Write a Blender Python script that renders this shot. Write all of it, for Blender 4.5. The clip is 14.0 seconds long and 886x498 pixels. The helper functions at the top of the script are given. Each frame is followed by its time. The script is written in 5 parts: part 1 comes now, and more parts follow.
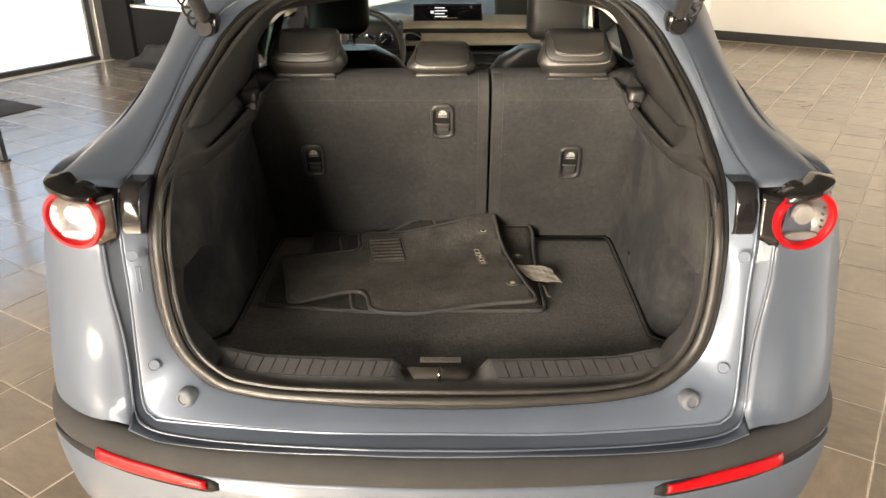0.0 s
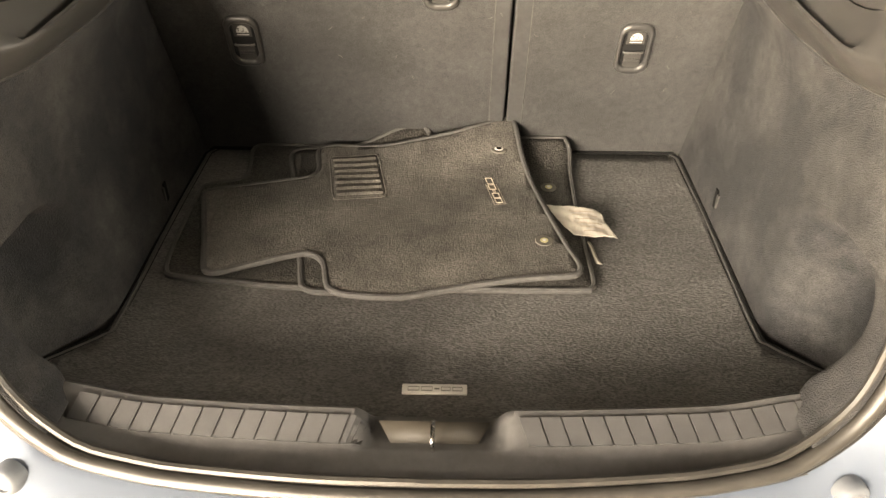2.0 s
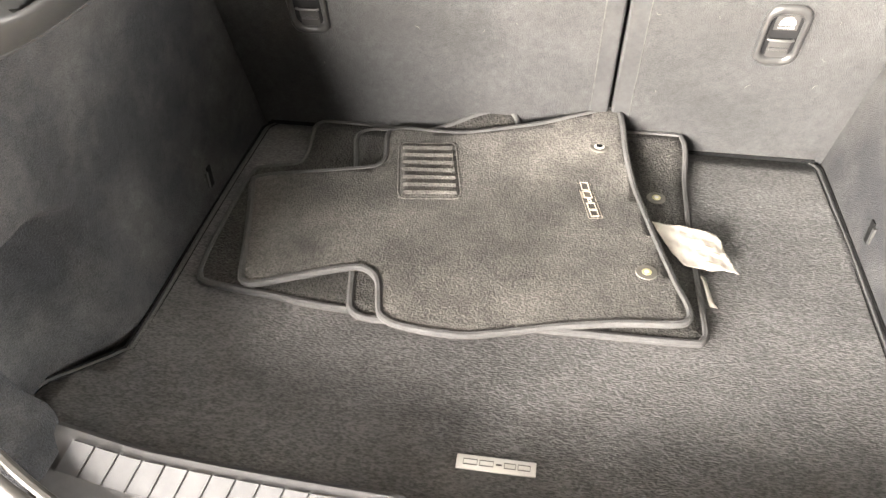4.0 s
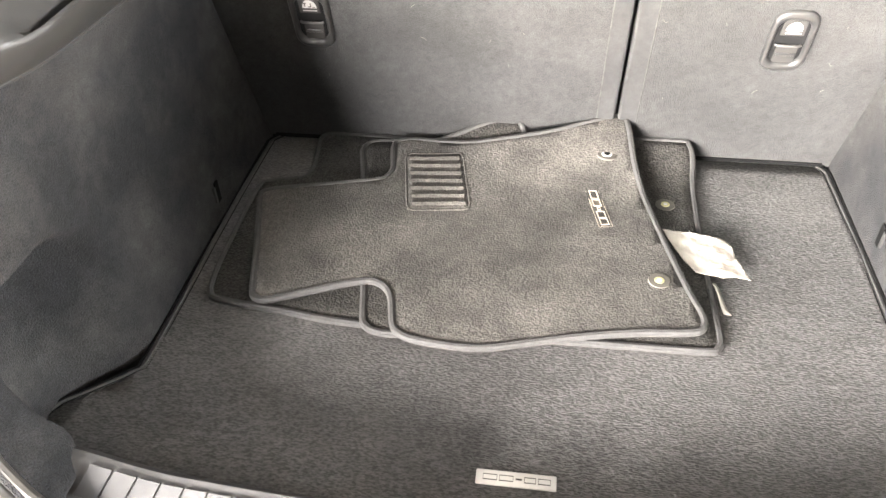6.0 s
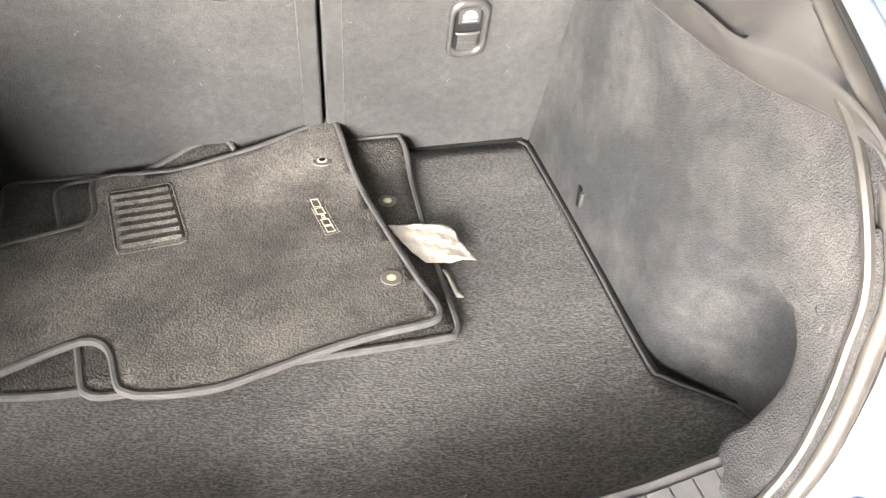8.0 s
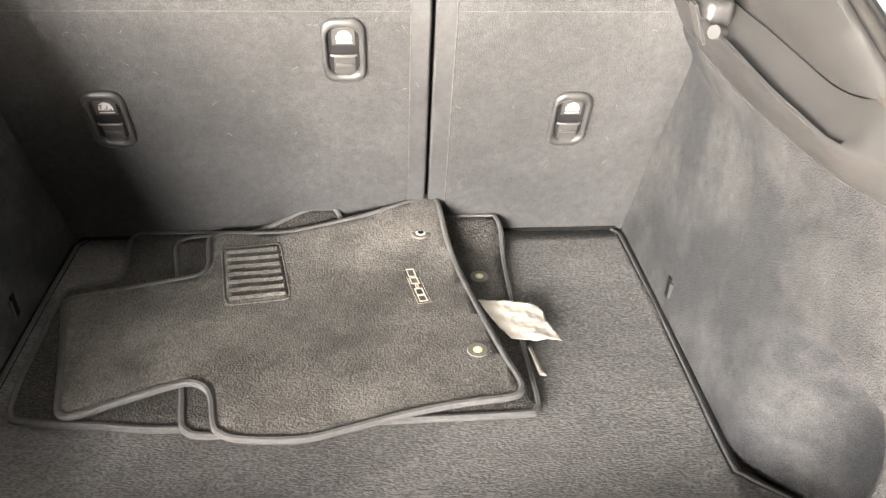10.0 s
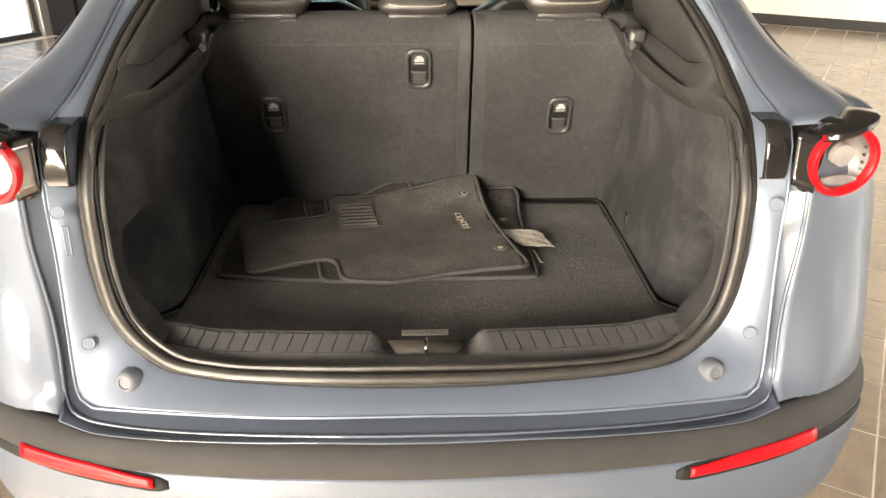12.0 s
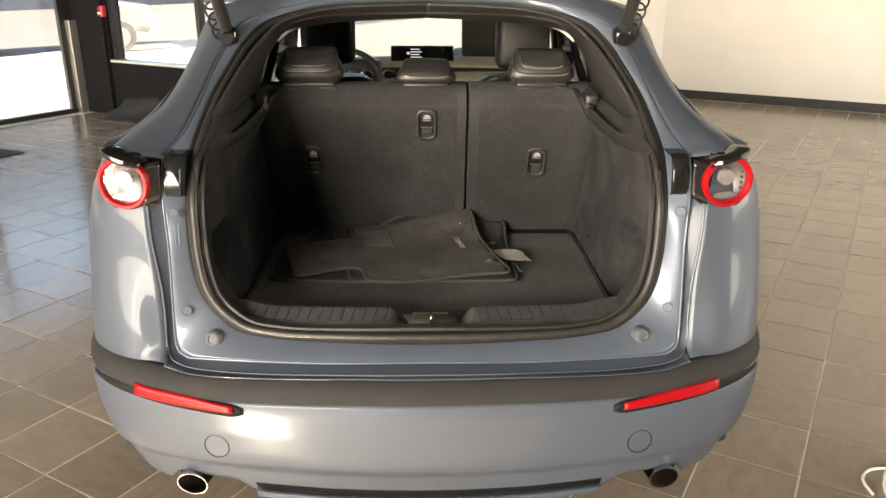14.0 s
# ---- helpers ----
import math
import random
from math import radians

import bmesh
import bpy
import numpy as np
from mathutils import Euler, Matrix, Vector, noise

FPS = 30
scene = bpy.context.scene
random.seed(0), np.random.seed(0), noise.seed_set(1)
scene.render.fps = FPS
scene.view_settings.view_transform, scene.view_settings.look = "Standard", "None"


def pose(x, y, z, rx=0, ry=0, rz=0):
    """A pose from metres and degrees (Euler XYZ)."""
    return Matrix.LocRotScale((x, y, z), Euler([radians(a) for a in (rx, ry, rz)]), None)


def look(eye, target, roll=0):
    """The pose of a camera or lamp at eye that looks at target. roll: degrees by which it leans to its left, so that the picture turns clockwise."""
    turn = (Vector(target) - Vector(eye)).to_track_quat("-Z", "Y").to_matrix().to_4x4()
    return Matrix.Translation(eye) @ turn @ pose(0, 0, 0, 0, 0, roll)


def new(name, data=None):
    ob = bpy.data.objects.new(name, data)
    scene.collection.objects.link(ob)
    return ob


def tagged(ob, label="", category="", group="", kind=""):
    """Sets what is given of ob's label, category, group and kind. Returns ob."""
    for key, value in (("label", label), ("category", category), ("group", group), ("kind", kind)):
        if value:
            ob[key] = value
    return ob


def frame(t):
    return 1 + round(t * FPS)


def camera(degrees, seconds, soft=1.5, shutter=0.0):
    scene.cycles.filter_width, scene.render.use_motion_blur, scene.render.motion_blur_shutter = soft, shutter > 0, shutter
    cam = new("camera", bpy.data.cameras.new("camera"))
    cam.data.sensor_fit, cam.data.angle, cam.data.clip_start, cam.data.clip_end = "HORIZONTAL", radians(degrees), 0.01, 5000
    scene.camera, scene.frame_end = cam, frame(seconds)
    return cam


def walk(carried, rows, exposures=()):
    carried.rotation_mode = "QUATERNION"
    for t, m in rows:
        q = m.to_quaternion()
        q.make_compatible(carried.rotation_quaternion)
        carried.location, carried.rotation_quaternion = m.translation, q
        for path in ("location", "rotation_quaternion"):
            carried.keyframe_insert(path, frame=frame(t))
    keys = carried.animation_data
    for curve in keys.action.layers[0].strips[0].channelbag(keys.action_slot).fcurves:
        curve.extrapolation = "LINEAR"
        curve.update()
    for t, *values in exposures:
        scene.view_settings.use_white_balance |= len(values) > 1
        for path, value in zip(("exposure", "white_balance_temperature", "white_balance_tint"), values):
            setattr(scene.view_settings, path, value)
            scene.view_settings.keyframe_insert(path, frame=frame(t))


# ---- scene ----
cam = camera(59.9, 14.0)
PATH = [
    (0, (0.049, -1.211, 1.69), (0.004, 0.606, 0.855), -0.5),
    (0.5, (0.055, -1.189, 1.688), (0.006, 0.602, 0.799), -0.5),
    (1, (0.072, -1.103, 1.644), (0.023, 0.646, 0.675), -0.3),
    (1.5, (0.05, -0.806, 1.546), (-0.002, 0.875, 0.463), -0.1),
    (2, (0.03, -0.492, 1.544), (0.0, 1.119, 0.36), 0.2),
    (2.5, (0.051, -0.313, 1.524), (0.013, 1.251, 0.278), 0.3),
    (3, (0.038, -0.25, 1.505), (-0.009, 1.274, 0.211), 0.7),
    (3.5, (0.035, -0.237, 1.504), (-0.068, 1.27, 0.193), 0.8),
    (3.7, (0.033, -0.239, 1.504), (-0.121, 1.267, 0.196), 0.2),
    (4.75, (0.012, -0.24, 1.505), (-0.36, 1.24, 0.205), -1.6),
    (5.8, (-0.001, -0.236, 1.506), (-0.3, 1.263, 0.217), -1.8),
    (6, (0.004, -0.231, 1.512), (-0.227, 1.273, 0.214), -1.5),
    (6.5, (0.033, -0.213, 1.498), (0.017, 1.304, 0.195), -0.1),
    (7, (0.064, -0.202, 1.495), (0.233, 1.3, 0.186), 0.8),
    (7.2, (0.064, -0.195, 1.506), (0.319, 1.283, 0.183), 1.7),
    (8.25, (0.06, -0.205, 1.507), (0.43, 1.29, 0.225), 2.1),
    (9.3, (0.051, -0.22, 1.508), (0.292, 1.35, 0.292), 1.8),
    (9.5, (0.048, -0.227, 1.504), (0.267, 1.37, 0.32), 1.8),
    (10, (0.048, -0.243, 1.527), (0.207, 1.4, 0.397), 1.8),
    (10.5, (0.041, -0.291, 1.555), (0.143, 1.413, 0.512), 1.1),
    (11, (0.02, -0.476, 1.549), (0.091, 1.276, 0.587), 0.6),
    (11.5, (-0.022, -0.762, 1.549), (0.037, 1.014, 0.63), 0.5),
    (12, (-0.003, -1.037, 1.542), (0.056, 0.766, 0.678), 0.1),
    (12.5, (-0.023, -1.27, 1.548), (0.041, 0.559, 0.742), -0.1),
    (13, (-0.053, -1.447, 1.564), (0.01, 0.404, 0.81), -0.1),
    (13.5, (-0.032, -1.543, 1.573), (0.028, 0.325, 0.862), 0.0),
    (14, (-0.011, -1.588, 1.583), (0.038, 0.293, 0.906), 0.2),
]
EXPOSURES = [(t, e, k, 12) for t, e, k in ((0, 4.60, 7750), (1, 4.64, 7700), (1.5, 4.84, 8000), (2, 5.85, 8500), (2.5, 6.66, 6950), (3, 6.95, 6850), (6, 7.15, 6600), (7, 6.87, 6500), (9.5, 6.74, 6850), (10.5, 6.64, 6650), (11.5, 6.50, 6750), (12, 5.02, 7600), (12.5, 4.58, 7650), (13, 4.24, 7600), (14, 4.14, 7600))]
walk(cam, [(t, look(eye, target, roll)) for t, eye, target, roll in PATH], EXPOSURES)

# ---- world and light ----
# The showroom is turned against the car: its axes run along the tile joints.
ROOM = Matrix.Rotation(radians(-31.2), 4, "Z")
SUN_AZ, SUN_EL = 211.0, 26.0
world = bpy.data.worlds.new("sky")
scene.world = world
world.use_nodes = True
wn = world.node_tree.nodes
sky = wn.new("ShaderNodeTexSky")
sky.sky_type, sky.sun_disc = "NISHITA", False
sky.sun_elevation, sky.sun_rotation = radians(SUN_EL), radians(SUN_AZ)
world.node_tree.links.new(sky.outputs[0], wn["Background"].inputs[0])
wn["Background"].inputs[1].default_value = 0.05
sun = new("sun", bpy.data.lights.new("sun", "SUN"))
sun.data.energy, sun.data.angle, sun.data.color = 4.0, radians(0.5), (1.0, 0.90, 0.76)
sun_from = Vector((math.sin(radians(SUN_AZ)) * math.cos(radians(SUN_EL)), math.cos(radians(SUN_AZ)) * math.cos(radians(SUN_EL)), math.sin(radians(SUN_EL))))
sun.matrix_world = look(sun_from * 30, (0, 0, 0))


def window_light(name, m, width, height, watts, colour):
    lamp = bpy.data.lights.new(name, "AREA")
    lamp.shape, lamp.size, lamp.size_y, lamp.energy, lamp.color = "RECTANGLE", width, height, watts, colour
    ob = new(name, lamp)
    ob.matrix_world = m
    return ob


# daylight in the openings of the back window
window_light("daylight_back", ROOM @ pose(-4.05, -9.17, 2.9, 90, 0, 0), 6.7, 2.7, 55, (1.0, 0.98, 0.955))
window_light("daylight_back_tall", ROOM @ pose(1.0, -9.17, 2.9, 90, 0, 0), 3.4, 2.7, 64, (1.0, 0.98, 0.955))
# warm fill lamp added in an unseen opening to brighten the right side
window_light("fill_right", ROOM @ pose(8.8, 4.95, 2.45, 90, 0, 90), 7.7, 2.7, 42, (1.0, 0.95, 0.88))


# ---- materials ----
def material(name, base, rough=0.5, metal=0.0, vary=0.0, scale=20.0, fine=0.0, fine_scale=400.0, bump=0.0, coat=0.0, sheen=0.0, coat_rough=0.04,
             random_by=None, second=None, rough_vary=0.0, stretch=(1, 1, 1), spec=0.5, mid=0.0, mid_scale=60.0, patch=(0.3, 0.7), crisp=0.0):
    """A principled material with variation at two scales: slow stains (vary, scale) and grain (fine, fine_scale), and relief."""
    m = bpy.data.materials.new(name)
    m.use_nodes = True
    nt = m.node_tree
    n, l = nt.nodes, nt.links
    p = n["Principled BSDF"]
    p.inputs["Roughness"].default_value, p.inputs["Metallic"].default_value = rough, metal
    p.inputs["Specular IOR Level"].default_value = spec
    p.inputs["Coat Weight"].default_value = coat
    p.inputs["Coat Roughness"].default_value = coat_rough
    p.inputs["Sheen Weight"].default_value = sheen
    p.inputs["Sheen Roughness"].default_value = 0.6
    co = n.new("ShaderNodeTexCoord")
    mp = n.new("ShaderNodeMapping")
    mp.inputs["Scale"].default_value = stretch
    l.new(co.outputs["Object"], mp.inputs["Vector"])
    vec = mp.outputs[0]
    if random_by:
        rnd = n.new("ShaderNodeObjectInfo" if random_by == "object" else "ShaderNodeNewGeometry")
        rnd_out = rnd.outputs["Random" if random_by == "object" else "Random Per Island"]
        comb = n.new("ShaderNodeVectorMath")
        comb.operation = "MULTIPLY_ADD"
        comb.inputs[1].default_value = (13.0, 7.0, 5.0)
        l.new(rnd_out, comb.inputs[0])
        l.new(vec, comb.inputs[2])
        vec = comb.outputs[0]
    big = n.new("ShaderNodeTexNoise")
    big.inputs["Scale"].default_value, big.inputs["Detail"].default_value, big.inputs["Roughness"].default_value = scale, 4.0, 0.6
    small = n.new("ShaderNodeTexNoise")
    small.inputs["Scale"].default_value, small.inputs["Detail"].default_value = fine_scale, 2.0
    l.new(vec, big.inputs["Vector"])
    l.new(vec, small.inputs["Vector"])
    grain = small.outputs[0]
    if crisp:
        sharp = n.new("ShaderNodeMapRange")
        sharp.inputs["From Min"].default_value, sharp.inputs["From Max"].default_value = 0.5 - crisp, 0.5 + crisp
        l.new(grain, sharp.inputs["Value"])
        grain = sharp.outputs[0]
    ramp = n.new("ShaderNodeMapRange")
    ramp.inputs["From Min"].default_value, ramp.inputs["From Max"].default_value = patch
    l.new(big.outputs[0], ramp.inputs["Value"])
    mix = n.new("ShaderNodeMix")
    mix.data_type = "RGBA"
    a = tuple(c * (1 - vary) for c in base)
    b = second or tuple(min(1, c * (1 + vary)) for c in base)
    mix.inputs["A"].default_value, mix.inputs["B"].default_value = (*a, 1), (*b, 1)
    l.new(ramp.outputs[0], mix.inputs["Factor"])
    col = mix.outputs["Result"]
    if mid:
        med = n.new("ShaderNodeTexNoise")
        med.inputs["Scale"].default_value, med.inputs["Detail"].default_value, med.inputs["Roughness"].default_value = mid_scale, 5.0, 0.7
        l.new(vec, med.inputs["Vector"])
        mr = n.new("ShaderNodeMapRange")
        mr.inputs["From Min"].default_value, mr.inputs["From Max"].default_value = 0.3, 0.7
        mr.inputs["To Min"].default_value, mr.inputs["To Max"].default_value = 1 - mid, 1 + mid
        l.new(med.outputs[0], mr.inputs["Value"])
        ms = n.new("ShaderNodeVectorMath")
        ms.operation = "SCALE"
        l.new(col, ms.inputs[0])
        l.new(mr.outputs[0], ms.inputs["Scale"])
        col = ms.outputs[0]
    if fine or random_by:
        val = n.new("ShaderNodeMath")
        val.operation = "MULTIPLY_ADD"
        l.new(grain, val.inputs[0])
        val.inputs[1].default_value, val.inputs[2].default_value = 2 * fine, 1 - fine
        out = val.outputs[0]
        if random_by:
            more = n.new("ShaderNodeMath")
            more.operation = "MULTIPLY_ADD"
            l.new(rnd_out, more.inputs[0])
            more.inputs[1].default_value = 0.32
            l.new(out, more.inputs[2])
            out = more.outputs[0]
        mul = n.new("ShaderNodeVectorMath")
        mul.operation = "SCALE"
        l.new(col, mul.inputs[0])
        l.new(out, mul.inputs["Scale"])
        col = mul.outputs[0]
    l.new(col, p.inputs["Base Color"])
    if rough_vary:
        rr = n.new("ShaderNodeMapRange")
        rr.inputs["To Min"].default_value, rr.inputs["To Max"].default_value = max(0, rough - rough_vary), min(1, rough + rough_vary)
        l.new(big.outputs[0], rr.inputs["Value"])
        l.new(rr.outputs[0], p.inputs["Roughness"])
    if bump:
        bp = n.new("ShaderNodeBump")
        bp.inputs["Strength"].default_value, bp.inputs["Distance"].default_value = bump, 0.002
        l.new(grain, bp.inputs["Height"])
        l.new(bp.outputs[0], p.inputs["Normal"])
    return m


def glass(name, tint=(1, 1, 1), rough=0.0):
    m = bpy.data.materials.new(name)
    m.use_nodes = True
    p = m.node_tree.nodes["Principled BSDF"]
    p.inputs["Base Color"].default_value, p.inputs["Roughness"].default_value = (*tint, 1), rough
    p.inputs["Transmission Weight"].default_value, p.inputs["IOR"].default_value = 1.0, 1.45
    return m


def glow(name, colour, strength):
    m = bpy.data.materials.new(name)
    m.use_nodes = True
    p = m.node_tree.nodes["Principled BSDF"]
    p.inputs["Base Color"].default_value = (0.01, 0.01, 0.01, 1)
    p.inputs["Emission Color"].default_value, p.inputs["Emission Strength"].default_value = (*colour, 1), strength
    return m


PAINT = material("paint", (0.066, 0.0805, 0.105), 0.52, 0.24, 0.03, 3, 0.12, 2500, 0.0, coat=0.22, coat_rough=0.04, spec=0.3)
# same paint as the body, lightened: the light on the jamb is in the colour
JAMB_PAINT_LIT = material("jamb_paint_lit", (0.104, 0.126, 0.162), 0.40, 0.24, 0.05, 6, 0.10, 2000, 0.0, coat=0.32, coat_rough=0.04, spec=0.3)
CLADDING = material("cladding", (0.0262, 0.0255, 0.0255), 0.66, 0, 0.10, 12, 0.25, 1500, 0.15, spec=0.13)
GLOSS_BLACK = material("gloss_black", (0.012, 0.011, 0.011), 0.14, 0, 0.1, 10, coat=0.15)
RUBBER = material("rubber", (0.012, 0.0115, 0.011), 0.52, 0, 0.2, 30, 0.2, 900, 0.1, spec=0.25)
# paler than RUBBER: dust, plus the lit seal's tan sheen put into the colour
RUBBER_LIGHT = material("dust_sheen_rubber", (0.026, 0.0243, 0.0218), 0.42, 0, 0.25, 25, 0.2, 900, 0.1, spec=0.42)
CARPET = material("side_carpet", (0.0191, 0.0193, 0.0210), 0.95, 0, 0.15, 7, 0.32, 520, 0.8, crisp=0.18, sheen=0.03, spec=0.1, second=(0.054, 0.0525, 0.051), patch=(0.42, 0.8), mid=0.25, mid_scale=45)
FLOOR_CARPET = material("floor_carpet", (0.0800, 0.0775, 0.0755), 0.97, 0, 0.28, 6, 0.34, 380, 0.55, crisp=0.16, sheen=0.06, spec=0.1, stretch=(0.5, 1.25, 1), mid=0.16, mid_scale=95)
SEAT_FELT = material("seat_felt", (0.0361, 0.0360, 0.0361), 0.95, 0, 0.25, 5, 0.30, 620, 0.6, crisp=0.18, sheen=0.05, spec=0.15, mid=0.22, mid_scale=70)
SEAM_DUST = material("dusty_seam", (0.050, 0.0485, 0.0465), 0.9, 0, 0.4, 60, 0.4, 700, 0.3)
SEAT_EDGE = material("seat_edge_felt", (0.0405, 0.0405, 0.0408), 0.93, 0, 0.15, 9, 0.4, 1000, 0.4, spec=0.2, mid=0.15, mid_scale=70)
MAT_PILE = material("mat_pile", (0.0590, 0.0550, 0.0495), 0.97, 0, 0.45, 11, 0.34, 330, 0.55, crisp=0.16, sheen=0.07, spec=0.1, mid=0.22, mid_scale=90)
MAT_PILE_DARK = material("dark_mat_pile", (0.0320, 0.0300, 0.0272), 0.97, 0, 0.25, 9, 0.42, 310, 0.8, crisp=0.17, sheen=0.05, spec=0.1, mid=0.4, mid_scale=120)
MAT_BINDING = material("mat_binding", (0.0425, 0.0410, 0.0400), 0.75, 0, 0.15, 40, 0.35, 1500, 0.4, mid=0.2, mid_scale=150)
TRIM_PLASTIC = material("trim_plastic", (0.0290, 0.0280, 0.0272), 0.29, 0, 0.08, 10, 0.2, 1800, 0.2)
SILL_RIB = material("sill_rib_plastic", (0.034, 0.0335, 0.034), 0.6, 0, 0.12, 16, 0.22, 1600, 0.2, spec=0.25, mid=0.15)
SILL_PLASTIC = material("sill_plastic", (0.060, 0.0585, 0.058), 0.5, 0, 0.12, 16, 0.22, 1600, 0.2, spec=0.3, mid=0.15)
STOP_GREY = material("grey_rubber", (0.075, 0.083, 0.095), 0.62, 0, 0.1, 30, 0.1, 600)
RECESS = material("recess_plastic", (0.010, 0.010, 0.0105), 0.7, 0, 0.1, 20, spec=0.15)
# near-black for the underbody; also puts shade into gaps, slots and seams
DEEP_BLACK = material("deep_black", (0.006, 0.006, 0.006), 0.9, 0, 0.2, 8, spec=0.08)
PIPE_RUST = material("pipe_soot", (0.035, 0.022, 0.014), 0.8, 0, 0.3, 40, 0.3, 300)
CHROME = material("chrome", (0.60, 0.59, 0.575), 0.16, 1.0, 0.05, 20)
STEEL = material("brushed_steel", (0.55, 0.53, 0.50), 0.3, 1.0, 0.1, 30)
RED_LENS = material("red_lens", (0.27, 0.004, 0.007), 0.34, 0, 0.08, 30, coat=0.05, coat_rough=0.25, spec=0.18)
CLEAR_LENS = material("clear_lens", (0.27, 0.26, 0.25), 0.14, 0.35, 0.25, 18, coat=1.0)
LAMP_BOWL = material("lamp_bowl", (0.17, 0.165, 0.16), 0.42, 0.45, 0.2, 25)
PAPER = material("tag_paper", (0.40, 0.37, 0.325), 0.85, 0, 0.12, 35, 0.08, 300)
INK = material("ink", (0.05, 0.045, 0.04), 0.7, 0, 0.1, 30)
FAINT_INK = material("faint_ink", (0.31, 0.27, 0.22), 0.8, 0, 0.1, 60)
BRASS = material("grommet_brass", (0.50, 0.46, 0.25), 0.35, 0.7, 0.15, 50)
GROMMET = material("grommet_plastic", (0.072, 0.067, 0.056), 0.7, 0, 0.1, 50)
BADGE = material("badge_weave", (0.085, 0.074, 0.058), 0.8, 0, 0.2, 60, 0.4, 900)
BEZEL = material("bezel_plastic", (0.034, 0.0335, 0.033), 0.38, 0, 0.1, 20, 0.15, 1200, 0.1)
STEEL_DULL = material("dull_steel", (0.075, 0.073, 0.07), 0.45, 0.3, 0.1, 40)
LUG_GREY = material("grey_plastic", (0.034, 0.033, 0.032), 0.62, 0, 0.1, 40, spec=0.3)
BADGE_THREAD = material("badge_thread", (0.30, 0.265, 0.21), 0.8, 0, 0.15, 60)
ICON = material("icon_print", (0.40, 0.392, 0.38), 0.7, 0, 0.1, 60)
PLATE = material("label_plate", (0.58, 0.56, 0.525), 0.4, 0.1, 0.08, 30)
LEATHER = material("black_leather", (0.024, 0.0225, 0.0210), 0.36, 0, 0.15, 25, 0.2, 700, 0.35, spec=0.6)
THREAD = material("grey_thread", (0.30, 0.28, 0.26), 0.8, 0, 0.1, 60)
LINT = material("lint_fibre", (0.12, 0.11, 0.10), 0.8, 0, 0.1, 60)
DASH = material("dash_vinyl", (0.33, 0.285, 0.215), 0.5, 0, 0.12, 15, 0.2, 900, 0.2)
DASH_BLACK = material("dash_black", (0.018, 0.017, 0.016), 0.45, 0, 0.12, 15, 0.2, 900, 0.2)
TAN = material("tan_insert", (0.0330, 0.0276, 0.0204), 0.6, 0, 0.2, 25)
HEADLINER = material("headliner", (0.62, 0.59, 0.54), 0.9, 0, 0.06, 12, 0.1, 800, 0.2)
SCREEN = material("screen_glass", (0.006, 0.006, 0.008), 0.08, 0, 0.1, 20, coat=1.0)
SCREEN_GLOW = glow("screen_text", (0.75, 0.8, 0.9), 0.06)
GLASS_DARK = glass("privacy_glass", (0.22, 0.32, 0.32))
GLASS_CAR = glass("car_glass", (0.72, 0.80, 0.80))
GLASS_SCREEN = glass("windscreen_glass", (0.44, 0.50, 0.48))
GLASS_ROOM = glass("window_glass", (0.97, 0.99, 1.0))
GLASS_LAMP = glass("lamp_glass", (0.95, 0.93, 0.92))
TYRE = material("tyre", (0.02, 0.02, 0.02), 0.8, 0, 0.15, 20, 0.2, 300, 0.3)
TILE = material("floor_tile", (0.188, 0.152, 0.116), 0.20, 0, 0.13, 8, 0.12, 60, 0.05, spec=1.0, random_by="object", rough_vary=0.08, stretch=(1, 3, 1))
TILE_FAR = material("floor_tile_far", (0.188, 0.152, 0.116), 0.20, 0, 0.13, 8, 0.12, 60, 0.05, spec=1.0, random_by="island", rough_vary=0.08, stretch=(1, 3, 1))
GROUT = material("grout", (0.52, 0.46, 0.38), 0.9, 0, 0.25, 8, 0.2, 300)
WALL_WHITE = material("wall_paint", (0.74, 0.71, 0.66), 0.75, 0, 0.03, 2, 0.03, 300, 0.05)
WALL_DARK = material("wall_dark", (0.010, 0.010, 0.0105), 0.9, 0, 0.1, 3, 0.1, 300, 0.05, spec=0.1)
# dark only to hold down bounced light; the ceiling is out of view
CEILING = material("ceiling_paint", (0.06, 0.058, 0.056), 0.85, 0, 0.04, 2, 0.03, 200)
BASE = material("baseboard_black", (0.02, 0.019, 0.018), 0.55, 0, 0.1, 8)
ALU = material("aluminium", (0.52, 0.50, 0.47), 0.38, 0.9, 0.06, 15)
FRAME_BLACK = material("frame_black", (0.02, 0.02, 0.02), 0.4, 0.2, 0.1, 15)
CLOTH = material("black_cloth", (0.008, 0.008, 0.0085), 0.8, 0, 0.2, 12, 0.2, 400, 0.3)
ENTRY_MAT = material("entry_mat", (0.035, 0.034, 0.033), 0.95, 0, 0.2, 20, 0.4, 300, 0.5)
CONCRETE = material("concrete", (0.24, 0.235, 0.225), 0.85, 0, 0.12, 1.5, 0.15, 40, 0.2)
FACADE = material("far_facade", (0.10, 0.105, 0.115), 0.85, 0, 0.35, 0.25, 0.2, 3, 0.0, mid=0.2, mid_scale=0.8)
ASPHALT = material("asphalt", (0.06, 0.06, 0.062), 0.9, 0, 0.2, 1, 0.25, 60, 0.2)
CABLE = material("white_cable", (0.75, 0.73, 0.68), 0.5, 0, 0.05, 30)
SILVER_CAR = material("white_paint", (0.62, 0.63, 0.64), 0.3, 0.2, 0.03, 3, coat=1.0)
BLUE = material("print_blue", (0.03, 0.07, 0.42), 0.5, 0, 0.05, 30)
